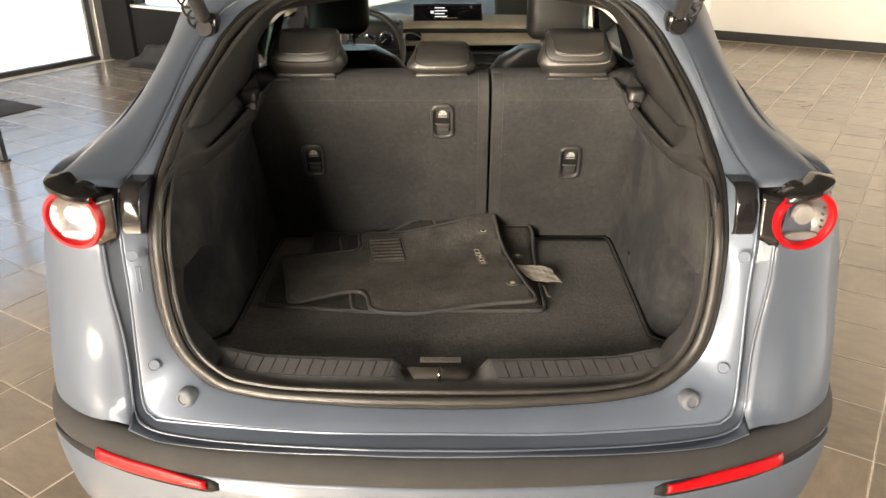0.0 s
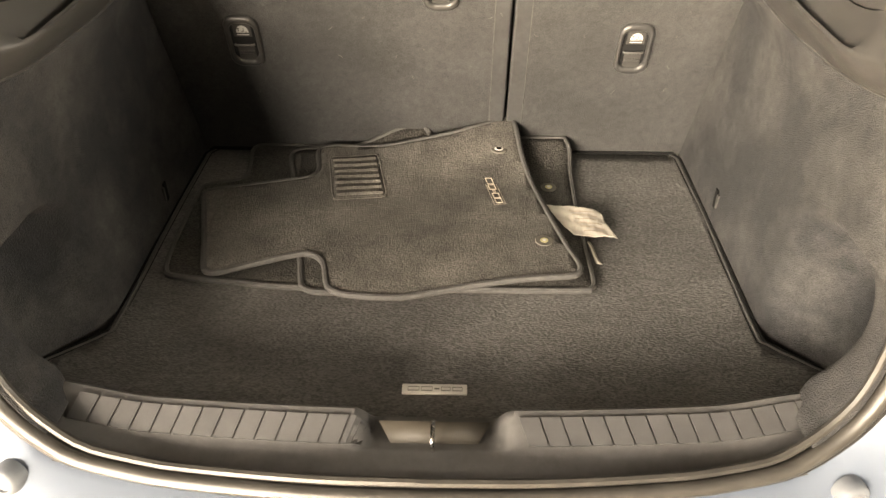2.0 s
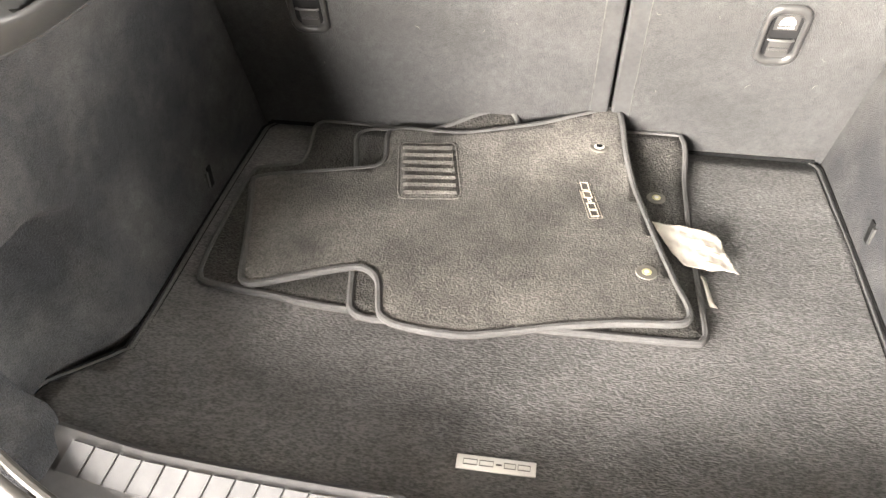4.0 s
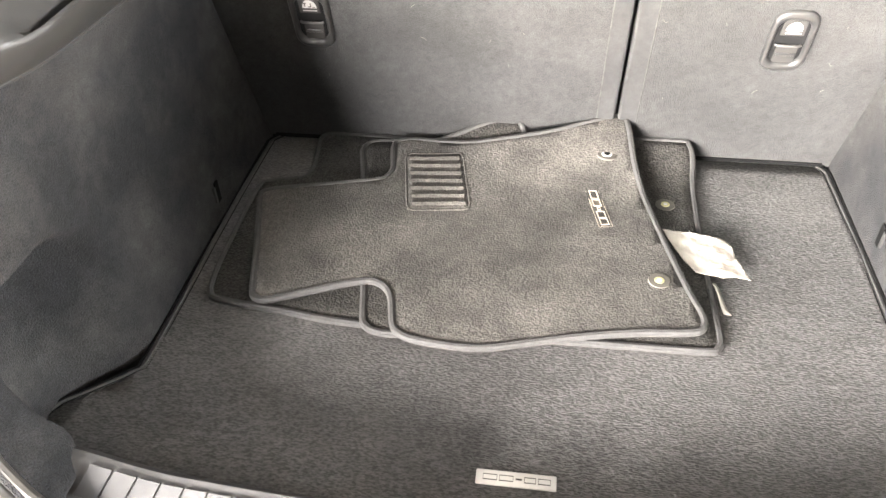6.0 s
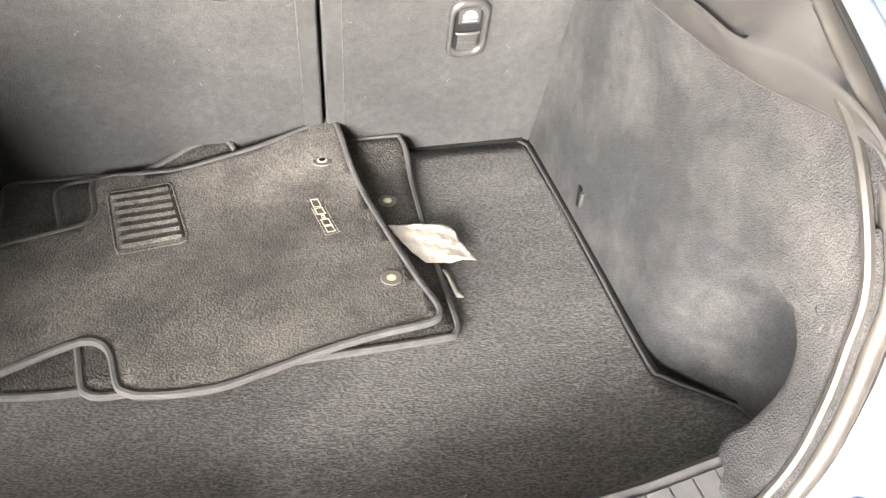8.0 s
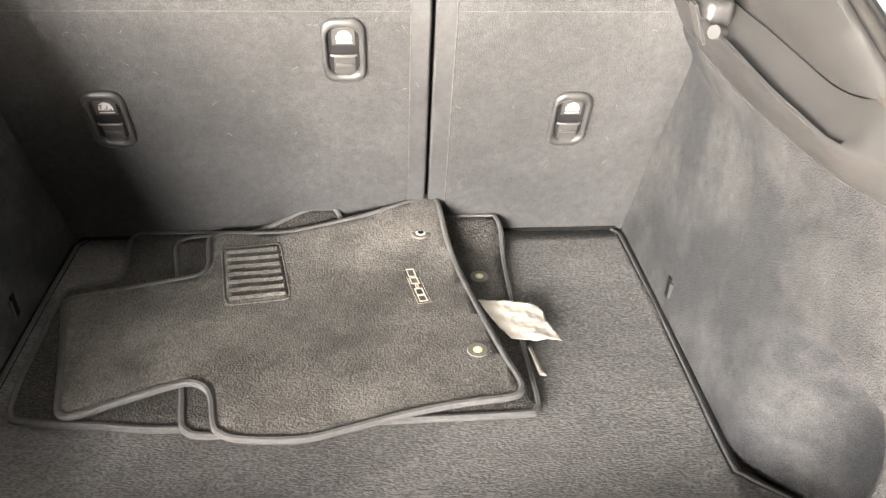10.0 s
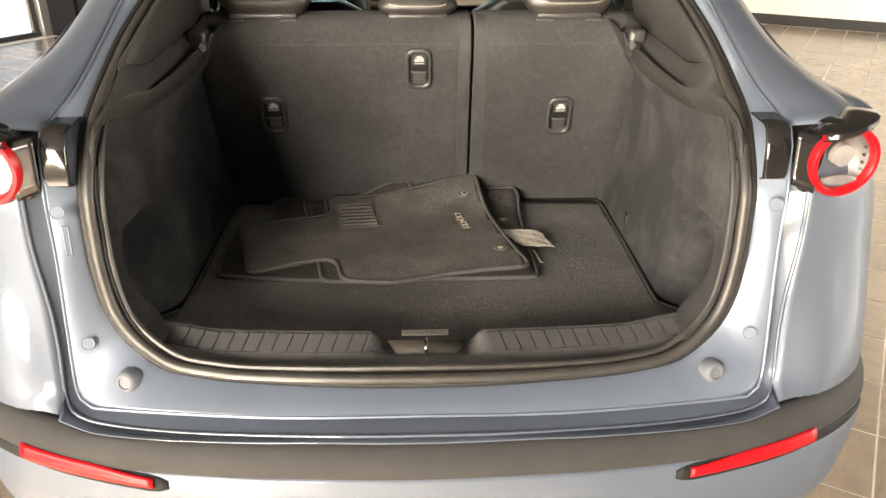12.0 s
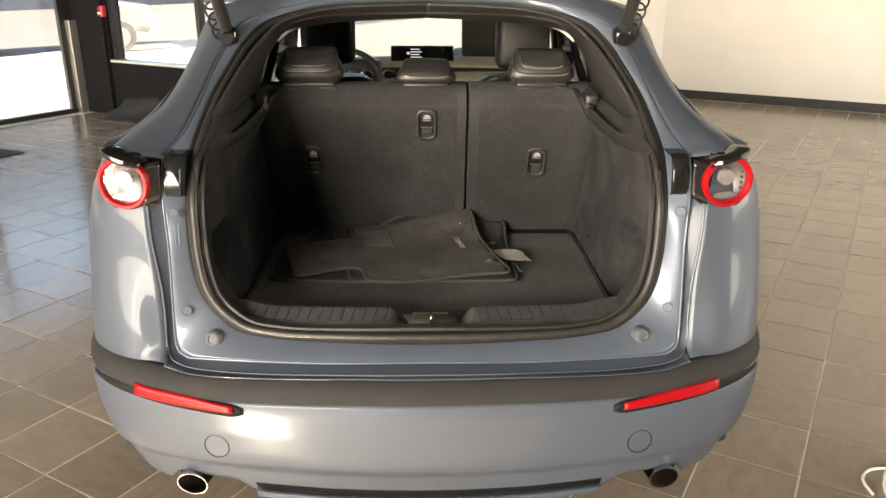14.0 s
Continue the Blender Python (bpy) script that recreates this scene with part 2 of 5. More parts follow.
GOLD = material("print_gold", (0.75, 0.42, 0.03), 0.5, 0, 0.05, 30)
ALARM_RED = material("alarm_red", (0.45, 0.02, 0.03), 0.4, 0, 0.05, 30)


# ---- helpers for meshes ----
def part(name, bm, mat, parent=None, label="", smooth=True, thick=0.0, bevel=0.0):
    me = bpy.data.meshes.new(name)
    bmesh.ops.remove_doubles(bm, verts=bm.verts, dist=1e-6)
    bm.to_mesh(me)
    bm.free()
    me.materials.append(mat)
    if smooth:
        me.polygons.foreach_set("use_smooth", [True] * len(me.polygons))
        me.set_sharp_from_angle(angle=radians(42))
    ob = new(name, me)
    if parent:
        ob.parent = parent
        top = parent
        shift = Vector(parent.location)
        while top.parent:
            top = top.parent
            shift = Vector(top.location)
        if parent.type == "EMPTY":
            ob.matrix_parent_inverse = Matrix.Translation(-shift)
    if thick:
        md = ob.modifiers.new("thickness", "SOLIDIFY")
        md.thickness, md.offset = thick, 0.0
    if bevel:
        md = ob.modifiers.new("edges", "BEVEL")
        md.width, md.segments, md.limit_method = bevel, 2, "ANGLE"
    if label:
        ob["label"] = label
    return ob


def thing(name, at, label, category, group="", kind=""):
    e = new(name)
    e.location = at
    return tagged(e, label, category, group, kind)


def solid(name, bm, mat, label, category, kind="", group="", **kw):
    return tagged(part(name, bm, mat, **kw), label, category, group, kind)


def box(x0, x1, y0, y1, z0, z1, bm=None, m=None):
    bm = bm or bmesh.new()
    vs = [bm.verts.new((x, y, z)) for x in (x0, x1) for y in (y0, y1) for z in (z0, z1)]
    for f in ((0, 1, 3, 2), (4, 6, 7, 5), (0, 4, 5, 1), (2, 3, 7, 6), (0, 2, 6, 4), (1, 5, 7, 3)):
        bm.faces.new([vs[i] for i in f])
    if m is not None:
        bmesh.ops.transform(bm, matrix=m, verts=vs)
    return bm


def sheet(rows, bm=None, closed=False):
    """A quad sheet over rows of points."""
    bm = bm or bmesh.new()
    vs = [[bm.verts.new(p) for p in r] for r in rows]
    for a, b in zip(vs, vs[1:]):
        n = len(a)
        for i in range(n if closed else n - 1):
            j = (i + 1) % n
            try:
                bm.faces.new((a[i], a[j], b[j], b[i]))
            except ValueError:
                pass
    return bm


def smooth_curve(pts, n, closed=False):
    """n points evenly spaced along a Catmull-Rom curve through pts."""
    p = np.array(pts, float)
    k = len(p)
    dense = []
    for i in range(k if closed else k - 1):
        if closed:
            a, b, c, d = p[(i - 1) % k], p[i], p[(i + 1) % k], p[(i + 2) % k]
        else:
            a, b, c, d = p[max(i - 1, 0)], p[i], p[i + 1], p[min(i + 2, k - 1)]
        for t in np.linspace(0, 1, 12, endpoint=False):
            dense.append(0.5 * (2 * b + (c - a) * t + (2 * a - 5 * b + 4 * c - d) * t * t + (3 * b - a - 3 * c + d) * t ** 3))
    dense.append(p[0] if closed else p[-1])
    dense = np.array(dense)
    s = np.r_[0, np.cumsum(np.linalg.norm(np.diff(dense, axis=0), axis=1))]
    at = np.linspace(0, s[-1], n + 1 if closed else n)
    out = np.stack([np.interp(at, s, dense[:, c]) for c in range(dense.shape[1])], 1)
    return out[:-1] if closed else out


def tube(pts, r, n=8, closed=False, bm=None, flat=1.0):
    """A round (or flattened) cord along pts."""
    bm = bm or bmesh.new()
    p = np.array(pts, float)
    k = len(p)
    rows = []
    side = None
    for i in range(k):
        t = (p[(i + 1) % k] - p[i - 1]) if closed else p[min(i + 1, k - 1)] - p[max(i - 1, 0)]
        t = Vector(t).normalized()
        if side is None:
            side = t.orthogonal().normalized()
        side = (side - t * side.dot(t)).normalized()
        up = t.cross(side)
        rows.append([Vector(p[i]) + side * (r * math.cos(a)) + up * (r * flat * math.sin(a)) for a in (2 * math.pi * j / n for j in range(n))])
    if closed:
        rows.append(rows[0])
    sheet(rows, bm, closed=True)
    if not closed:
        for row in (rows[0], rows[-1]):
            bm.faces.new([bm.verts.new(q) for q in row])
    bmesh.ops.remove_doubles(bm, verts=bm.verts, dist=1e-6)
    return bm


def slab(outline, z_of, thick, bm=None, inset=0.006):
    """A soft sheet with rounded rim over a plan outline; z_of gives its underside's height."""
    bm = bm or bmesh.new()
    o = np.array(outline, float)
    area = 0.5 * np.sum(o[:, 0] * np.roll(o[:, 1], -1) - np.roll(o[:, 0], -1) * o[:, 1])
    if area < 0:
        o = o[::-1]
    tan = np.roll(o, -1, 0) - np.roll(o, 1, 0)
    tan /= np.linalg.norm(tan, axis=1)[:, None]
    inner = o + np.stack([-tan[:, 1], tan[:, 0]], 1) * inset
    k = len(o)
    low = [bm.verts.new((x, y, z_of(x, y))) for x, y in o]
    mid = [bm.verts.new((x, y, z_of(x, y) + thick * 0.7)) for x, y in o]
    top = [bm.verts.new((x, y, z_of(x, y) + thick)) for x, y in inner]
    for a, b in ((low, mid), (mid, top)):
        for i in range(k):
            bm.faces.new((a[i], a[(i + 1) % k], b[(i + 1) % k], b[i]))
    cap = bm.faces.new(top)
    bm.faces.new(low[::-1])
    return bm, cap


def filled(outline, z_of, step=0.02):
    """A fine grid clipped to a plan outline, draped over z_of."""
    bm = bmesh.new()
    vs = [bm.verts.new((x, y, 0)) for x, y in outline]
    bm.faces.new(vs)
    (x0, y0), (x1, y1) = np.min(outline, 0), np.max(outline, 0)
    for axis, a, b in ((0, x0, x1), (1, y0, y1)):
        for c in np.arange(a + step, b, step):
            no = (1, 0, 0) if axis == 0 else (0, 1, 0)
            co = (c, 0, 0) if axis == 0 else (0, c, 0)
            bmesh.ops.bisect_plane(bm, geom=bm.verts[:] + bm.edges[:] + bm.faces[:], plane_co=co, plane_no=no)
    bmesh.ops.triangulate(bm, faces=[f for f in bm.faces if len(f.verts) > 4])
    for v in bm.verts:
        v.co.z = z_of(v.co.x, v.co.y)
    return bm


def disc(c, r, axis, thick=0.002, n=20, bm=None, rx=None):
    """A flat round plate at c facing along axis."""
    bm = bm or bmesh.new()
    z = Vector(axis).normalized()
    x = z.cross(Vector((0, 0, 1)))
    x = x.normalized() if x.length > 1e-3 else Vector((1, 0, 0))
    y = z.cross(x)
    ring = lambda d, q: [bm.verts.new(Vector(c) + x * ((rx or r) * q * math.cos(2 * math.pi * i / n)) + y * (r * q * math.sin(2 * math.pi * i / n)) + z * d) for i in range(n)]
    a, b, d = ring(0, 1.0), ring(thick * 0.7, 1.0), ring(thick, 0.95)
    for p, q in ((a, b), (b, d)):
        for i in range(n):
            bm.faces.new((p[i], p[(i + 1) % n], q[(i + 1) % n], q[i]))
    bm.faces.new(d)
    bm.faces.new(a[::-1])
    return bm


def circle(c, rx, ry, axis, n=32):
    z = Vector(axis).normalized()
    x = z.cross(Vector((0, 0, 1)))
    x = x.normalized() if x.length > 1e-3 else Vector((1, 0, 0))
    y = z.cross(x)
    return [Vector(c) + x * (rx * math.cos(2 * math.pi * i / n)) + y * (ry * math.sin(2 * math.pi * i / n)) for i in range(n)]


def ease(v, a=0.0, b=1.0):
    t = min(1.0, max(0.0, (v - a) / (b - a)))
    return t * t * (3 - 2 * t)


def interp(v, pairs):
    return float(np.interp(v, [p[0] for p in pairs], [p[1] for p in pairs]))


def rounded_box(x0, x1, y0, y1, z0, z1, r, seg=3):
    bm = box(x0, x1, y0, y1, z0, z1)
    bmesh.ops.bevel(bm, geom=bm.edges[:], offset=r, segments=seg, profile=0.5, affect="EDGES")
    return bm


def mirror(bm, s):
    if s < 0:
        bmesh.ops.scale(bm, vec=(-1, 1, 1), verts=bm.verts)
        bmesh.ops.reverse_faces(bm, faces=bm.faces)
    return bm


# ---- the room ----
U_FRONT, U_FAR, U_BACK, V_LEFT, V_JOG, V_RIGHT, HIGH = 4.6, 9.3, -9.0, -7.5, -1.9, 9.0, 4.6


def room_box(v0, v1, u0, u1, z0, z1, bm=None):
    return box(v0, v1, u0, u1, z0, z1, bm, ROOM)


solid("wall_front", room_box(V_LEFT + 0.5, -6.98, U_FRONT, U_FRONT + 0.2, 0, HIGH, room_box(-6.98, V_JOG, U_FRONT, U_FRONT + 0.2, 0, 0.6,
      room_box(-6.98, V_JOG, U_FRONT, U_FRONT + 0.2, 2.7, HIGH, room_box(V_JOG - 0.5, V_JOG, U_FRONT, U_FRONT + 0.2, 0.6, 2.7)))),
      WALL_DARK, "dark painted wall with a row of windows", "wall", "structure", smooth=False)
solid("wall_jog", room_box(V_JOG - 0.2, V_JOG, U_FRONT + 0.2, U_FAR, 0, HIGH), WALL_WHITE, "plain white painted side wall", "wall", "structure", smooth=False)
solid("wall_far", room_box(V_JOG, V_RIGHT, U_FAR, U_FAR + 0.2, 0, HIGH), WALL_WHITE, "plain off-white painted wall", "wall", "structure", smooth=False)
# unseen wall; the opening is added for the fill lamp
solid("wall_right", room_box(V_RIGHT, V_RIGHT + 0.2, U_BACK, 1.0, 0, HIGH, room_box(V_RIGHT, V_RIGHT + 0.2, 8.9, U_FAR + 0.2, 0, HIGH, room_box(V_RIGHT, V_RIGHT + 0.2, 1.0, 8.9, 0, 0.35, room_box(V_RIGHT, V_RIGHT + 0.2, 1.0, 8.9, 3.85, HIGH)))), WALL_DARK, "plain dark unseen wall with an opening added for fill light", "wall", "structure", smooth=False)
# unseen; closed up to 1.5 m to keep bright outdoors out of the paint
solid("wall_back", room_box(-7.4, 2.7, U_BACK - 0.2, U_BACK, 0, 1.5, room_box(-7.4, -0.7, U_BACK - 0.2, U_BACK, 4.3, HIGH, room_box(-0.7, 2.7, U_BACK - 0.2, U_BACK, 4.3, HIGH, room_box(V_LEFT, -7.4, U_BACK - 0.2, U_BACK, 0, HIGH,
      room_box(2.7, V_RIGHT, U_BACK - 0.2, U_BACK, 0, HIGH))))), WALL_DARK, "dark unseen wall with a wide window, closed low to limit reflections", "wall", "structure", smooth=False)
# out of view above the glass; comes down to 2.35 m to block sky
solid("wall_left", room_box(V_LEFT - 0.15, V_LEFT, U_BACK, 4.42, 2.35, HIGH, room_box(V_LEFT - 0.15, V_LEFT, U_BACK, -6.8, 0, 2.35)), WALL_WHITE, "white unseen wall above the shop-front glazing, brought down to cut skylight", "wall", "structure", smooth=False)
solid("wall_corner", room_box(V_LEFT - 0.15, V_LEFT + 0.5, 4.55, U_FRONT + 0.2, 0, HIGH), WALL_DARK, "dark painted corner pier beside the glass door", "wall", "structure", smooth=False)
solid("ceiling", room_box(V_LEFT - 0.2, V_RIGHT + 0.2, U_BACK - 0.2, U_FAR + 0.2, HIGH, HIGH + 0.15), CEILING, "plain unseen ceiling, darkened to limit bounced light", "ceiling", "structure", smooth=False)
solid("baseboard", room_box(V_JOG + 0.002, V_RIGHT, U_FAR - 0.015, U_FAR - 0.001, 0, 0.115), BASE, "black rubber base strip along the white wall", "baseboard", "structure", smooth=False, bevel=0.003)

# shop-front glazing along the left side
glazing = thing("window_1", ROOM @ Vector((V_LEFT, 0, 0)), "tall shop-front glazing in thin black and aluminium frames", "window", kind="structure")
for u in (-6.8, -4.9, -3.0, -1.1, 0.8, 2.7, 4.42):
    part("mullion", room_box(V_LEFT - 0.08, V_LEFT - 0.02, u - 0.03, u + 0.03, 0.05, 2.35), FRAME_BLACK, glazing, smooth=False)
part("sill_rail", room_box(V_LEFT - 0.09, V_LEFT + 0.0, -6.8, 4.45, 0, 0.05), FRAME_BLACK, glazing, smooth=False)
for a in (-6.8, -4.9, -3.0, -1.1, 0.8, 2.7):
    pane = part("pane", room_box(V_LEFT - 0.055, V_LEFT - 0.049, a + 0.03, a + 1.87 if a < 2.6 else 4.39, 0.05, 2.35), GLASS_ROOM, glazing, smooth=False)
    pane.visible_shadow = False
part("jamb_cover", room_box(V_LEFT - 0.02, V_LEFT + 0.06, 4.45, 4.55, 0, 1.05), ALU, glazing, "brushed aluminium jamb cover", smooth=False, bevel=0.004)
part("jamb_post", room_box(V_LEFT - 0.09, V_LEFT - 0.02, 4.45, 4.55, 0, 2.35), FRAME_BLACK, glazing, smooth=False)

front_window = thing("window_2", ROOM @ Vector((-5, U_FRONT, 0.6)), "row of fixed panes in white-edged dark frames", "window", kind="structure")
for v in (-6.97, -5.6, -4.1, -2.43):
    part("window_frame", room_box(v, v + 0.05, U_FRONT + 0.03, U_FRONT + 0.12, 0.63, 2.68), FRAME_BLACK, front_window, smooth=False)
part("window_sill", room_box(-6.98, V_JOG - 0.5, U_FRONT - 0.02, U_FRONT + 0.15, 0.601, 0.63), ALU, front_window, smooth=False, bevel=0.004)
for a, b in ((-6.92, -5.6), (-5.55, -4.1), (-4.05, -2.43)):
    pane = part("pane", room_box(a, b, U_FRONT + 0.07, U_FRONT + 0.076, 0.63, 2.68), GLASS_ROOM, front_window, smooth=False)
    pane.visible_shadow = False
back_window = thing("window_3", ROOM @ Vector((-1, U_BACK, 0.4)), "wide window behind the cars", "window", kind="structure")
for v in (-7.4, -5.17, -2.93, -0.69, 0.98, 2.65):
    part("window_frame", room_box(v, v + 0.05, U_BACK - 0.15, U_BACK - 0.05, 1.5, 4.3), FRAME_BLACK, back_window, smooth=False)

# outdoors
# unseen, added: blocks the sun but for a gap that shapes the floor patch
solid("canopy", room_box(-9.0, -1.2, -13.2, U_BACK - 0.2, 4.3, 4.5, room_box(1.3, 6.5, -13.2, U_BACK - 0.2, 4.3, 4.5)), CONCRETE, "unseen flat slab added outside to block the sun beside a gap", "canopy", "structure", smooth=False)
solid("ground", room_box(-600, 600, -600, 600, -0.30, -0.06), ASPHALT, "open asphalt ground outside", "ground", "structure", smooth=False)
solid("pavement", room_box(-14.5, V_LEFT - 0.16, -30, 30, -0.058, -0.012), CONCRETE, "pale sunlit concrete pavement", "pavement", "structure", smooth=False)

# low buildings across the yard, far off; the left one's unseen height blocks sky
far_left = solid("backdrop", room_box(-34, -33, -60, 45, -0.06, 9.2), FACADE, "long grey building block across the yard, raised to block low sky", "building", "structure", smooth=False)
far_front = solid("backdrop", room_box(-33, 60, 38, 39, -0.06, 7.5), FACADE, "long low grey building beyond the car park", "building", "structure", smooth=False)

alarm = thing("fire_alarm", ROOM @ Vector((-7.2, U_FRONT, 1.15)), "small red wall-mounted alarm box", "alarm")
part("casing", room_box(-7.05, -6.99 + 0.03, U_FRONT - 0.05, U_FRONT - 0.001, 1.10, 1.22), ALARM_RED, alarm, bevel=0.005)
part("lever", room_box(-7.035, -6.985, U_FRONT - 0.06, U_FRONT - 0.05, 1.13, 1.15), WALL_WHITE, alarm, "white pull lever", bevel=0.002)


def parked_car(at, turn):
    """A plain parked hatchback seen through the glass."""
    car2 = thing("parked_car", at, "white parked car outside the glazing", "car")
    m = Matrix.Translation(at) @ Matrix.Rotation(radians(turn), 4, "Z")
    prof = [(-2.1, 0.35), (-2.15, 0.7), (-2.0, 0.95), (-1.9, 1.05), (-1.3, 1.45), (0.3, 1.5), (1.0, 1.05), (1.95, 0.9), (2.15, 0.6), (2.1, 0.3)]
    rows = []
    for x, k in ((-0.86, 0.93), (-0.9, 1.0), (-0.6, 1.03), (0, 1.04), (0.6, 1.03), (0.9, 1.0), (0.86, 0.93)):
        rows.append([m @ Vector((x * (0.8 if z > 1.2 else 1), y * k, 0.3 + (z - 0.3) * k)) for y, z in prof])
    part("body", sheet(rows), SILVER_CAR, car2, thick=0.02)
    for sx in (-0.82, 0.82):
        for y in (-1.35, 1.35):
            c = m @ Vector((sx, y, 0.31))
            ax = m.to_3x3() @ Vector((1 if sx > 0 else -1, 0, 0))
            wheel = part("wheel", disc(c - ax * 0.16, 0.31, ax, 0.22, 28), TYRE, car2)
            part("rim", disc(c + ax * 0.062, 0.19, ax, 0.012, 20), LAMP_BOWL, wheel)
    part("rear_window", sheet([[m @ Vector((x, -1.92, 1.08)) for x in (-0.7, 0.7)], [m @ Vector((x, -1.42, 1.45)) for x in (-0.62, 0.62)]]), GLOSS_BLACK, car2, thick=0.012)
    part("rear_bumper", box(-0.8, 0.8, -2.24, -2.1, 0.32, 0.52, m=m), CLADDING, car2, bevel=0.03)
    for sx in (-0.72, 0.72):
        part("fog_lamp", disc(m @ Vector((sx, -2.235, 0.55)), 0.07, m.to_3x3() @ Vector((0, -1, 0)), 0.02), LAMP_BOWL, car2)
    return car2


parked_car(ROOM @ Vector((-14.6, 8.9, -0.012)), -60)

# floor things of the room
entry = np.array([(-3.69, 5.48), (-4.25, 5.78), (-5.6, 3.5), (-5.0, 3.2)])
bm, _ = slab([tuple(p) for p in entry], lambda x, y: 0.0, 0.012)
solid("entrance_mat", bm, ENTRY_MAT, "dark grey ribbed entrance mat on the tiles", "mat")
cloth = bmesh.new()
rows = []
for i in range(15):
    a = i / 14
    rows.append([ROOM @ Vector((-6.85 + 1.1 * a + 0.05 * math.sin(9 * b), U_FRONT - 0.02 - 0.30 * b - 0.06 * math.sin(7 * a + 3 * b), 0.008 + 0.24 * (1 - b) ** 2.2 * (0.45 + 0.55 * math.sin(2.6 * a + 0.4)) + 0.02 * abs(math.sin(11 * a + 4 * b)) * (1 - b))) for b in (j / 12 for j in range(13))])
solid("black_cloth", sheet(rows), CLOTH, "crumpled black cloth heaped against the dark wall", "cloth", thick=0.008)
post = thing("display_post", (-3.2, 3.95, 0), "dark metal stand foot on the tiled floor", "stand")
part("pole", box(-3.225, -3.175, 3.925, 3.975, 0.012, 1.0), FRAME_BLACK, post, bevel=0.006)
part("foot", disc((-3.2, 3.95, 0.0), 0.05, (0, 0, 1), 0.012), FRAME_BLACK, post)
loop = smooth_curve([(1.43, 0.44, 0.006), (1.44, 0.52, 0.006), (1.50, 0.57, 0.007), (1.60, 0.56, 0.006), (1.64, 0.46, 0.006), (1.56, 0.38, 0.010), (1.47, 0.40, 0.014), (1.50, 0.50, 0.012), (1.62, 0.62, 0.006), (1.9, 0.7, 0.006), (2.2, 0.95, 0.006)], 60)
solid("white_cable", tube(loop, 0.005, 8), CABLE, "loose coil of white cable lying on the tiles", "cable")

# ---- the car ----
car = thing("car", (0, 2.2, 0), "blue-grey compact crossover with its tailgate raised and boot open", "car")
SEAL = [(0, .073, .745), (.147, .077, .746), (.321, .094, .748), (.392, .105, .752), (.451, .116, .76), (.492, .128, .78), (.532, .142, .815), (.557, .153, .862),
        (.571, .166, .934), (.575, .176, .99), (.577, .19, 1.06), (.581, .245, 1.135), (.583, .30, 1.177), (.577, .448, 1.255), (.567, .533, 1.298),
        (.55, .624, 1.344), (.528, .722, 1.393), (.468, .827, 1.447), (.30, .92, 1.485), (0, .95, 1.497)]
JAMB = [(0, .02, .722), (.257, .028, .718), (.547, .065, .714), (.588, .079, .717), (.61, .098, .735), (.615, .121, .829), (.617, .146, .958), (.625, .17, 1.06),
        (.632, .2, 1.12), (.629, .273, 1.173), (.607, .34, 1.21), (.59, .479, 1.285), (.583, .58, 1.335), (.568, .683, 1.386), (.52, .80, 1.45), (.33, .90, 1.50), (0, .94, 1.515)]
EDGE = [(0, -.011, .705), (.144, -.008, .704), (.369, .016, .696), (.521, .043, .693), (.597, .062, .702), (.63, .095, .72), (.636, .121, .802), (.642, .137, .873),
        (.659, .159, .976), (.665, .176, 1.055), (.672, .205, 1.125)]
SIDE_X = [(.30, .80), (.45, .85), (.60, .872), (.70, .886), (.80, .893), (.90, .893), (1.0, .882), (1.08, .862), (1.14, .83), (1.18, .79)]
N = 90
seal_c, jamb_c = smooth_curve(SEAL, N), smooth_curve(JAMB, N)


def whole(half):
    """A closed ring from its half on one side."""
    h = np.array(half)
    return np.r_[h, (h * (-1, 1, 1))[-2:0:-1]]


ring_seal, ring_jamb = whole(seal_c), whole(jamb_c)
rows = [ring_seal + (0, 0.02, 0)]
for f, lift in ((0.0, 0.0), (0.15, -0.004), (0.5, -0.006), (0.9, -0.003), (1.0, 0.0)):
    rows.append(ring_seal * (1 - f) + ring_jamb * f + (0, lift, 0))
part("door_surround", sheet([[tuple(p) for p in r] for r in rows], closed=True), JAMB_PAINT_LIT, car, "inner surround of the boot opening, body paint lightened as if lit", thick=0.002)

# weatherstrip: a bulb and a lip round the opening
centre = np.array((0, 0.45, 1.1))


def inward(ring, d, y=0.0):
    out = []
    for p in ring:
        v = np.array((0, p[1], 1.06 if p[2] < 1.3 else p[2] - 0.3)) - p
        v[1] = 0 if p[2] < 1.1 else v[1]
        out.append(p + v / np.linalg.norm(v) * d + (0, y, 0))
    return np.array(out)


strip = part("weatherstrip", tube(inward(ring_seal, 0.017, -0.003), 0.0108, 10, True), RUBBER_LIGHT, car, "grey rubber door seal, dust and tan sheen in its colour")
part("lip", tube(inward(ring_seal, 0.003, 0.0), 0.007, 8, True), RUBBER, strip, "black rubber lip")
part("inner_lip", tube(inward(ring_seal, 0.034, 0.006), 0.006, 8, True), RUBBER_LIGHT, strip, "black rubber lip")

# channel between surround and outer skin, both sides and along the bumper
edge_c = smooth_curve(EDGE, 60)
low_jamb = smooth_curve(JAMB[:9], 60)


def across(half):
    h = np.array(half)
    return [tuple(p) for p in np.r_[(h * (-1, 1, 1))[:0:-1], h]]


rows = []
deep = [1 + .7 * ease(p[2], .71, .80) for p in edge_c]
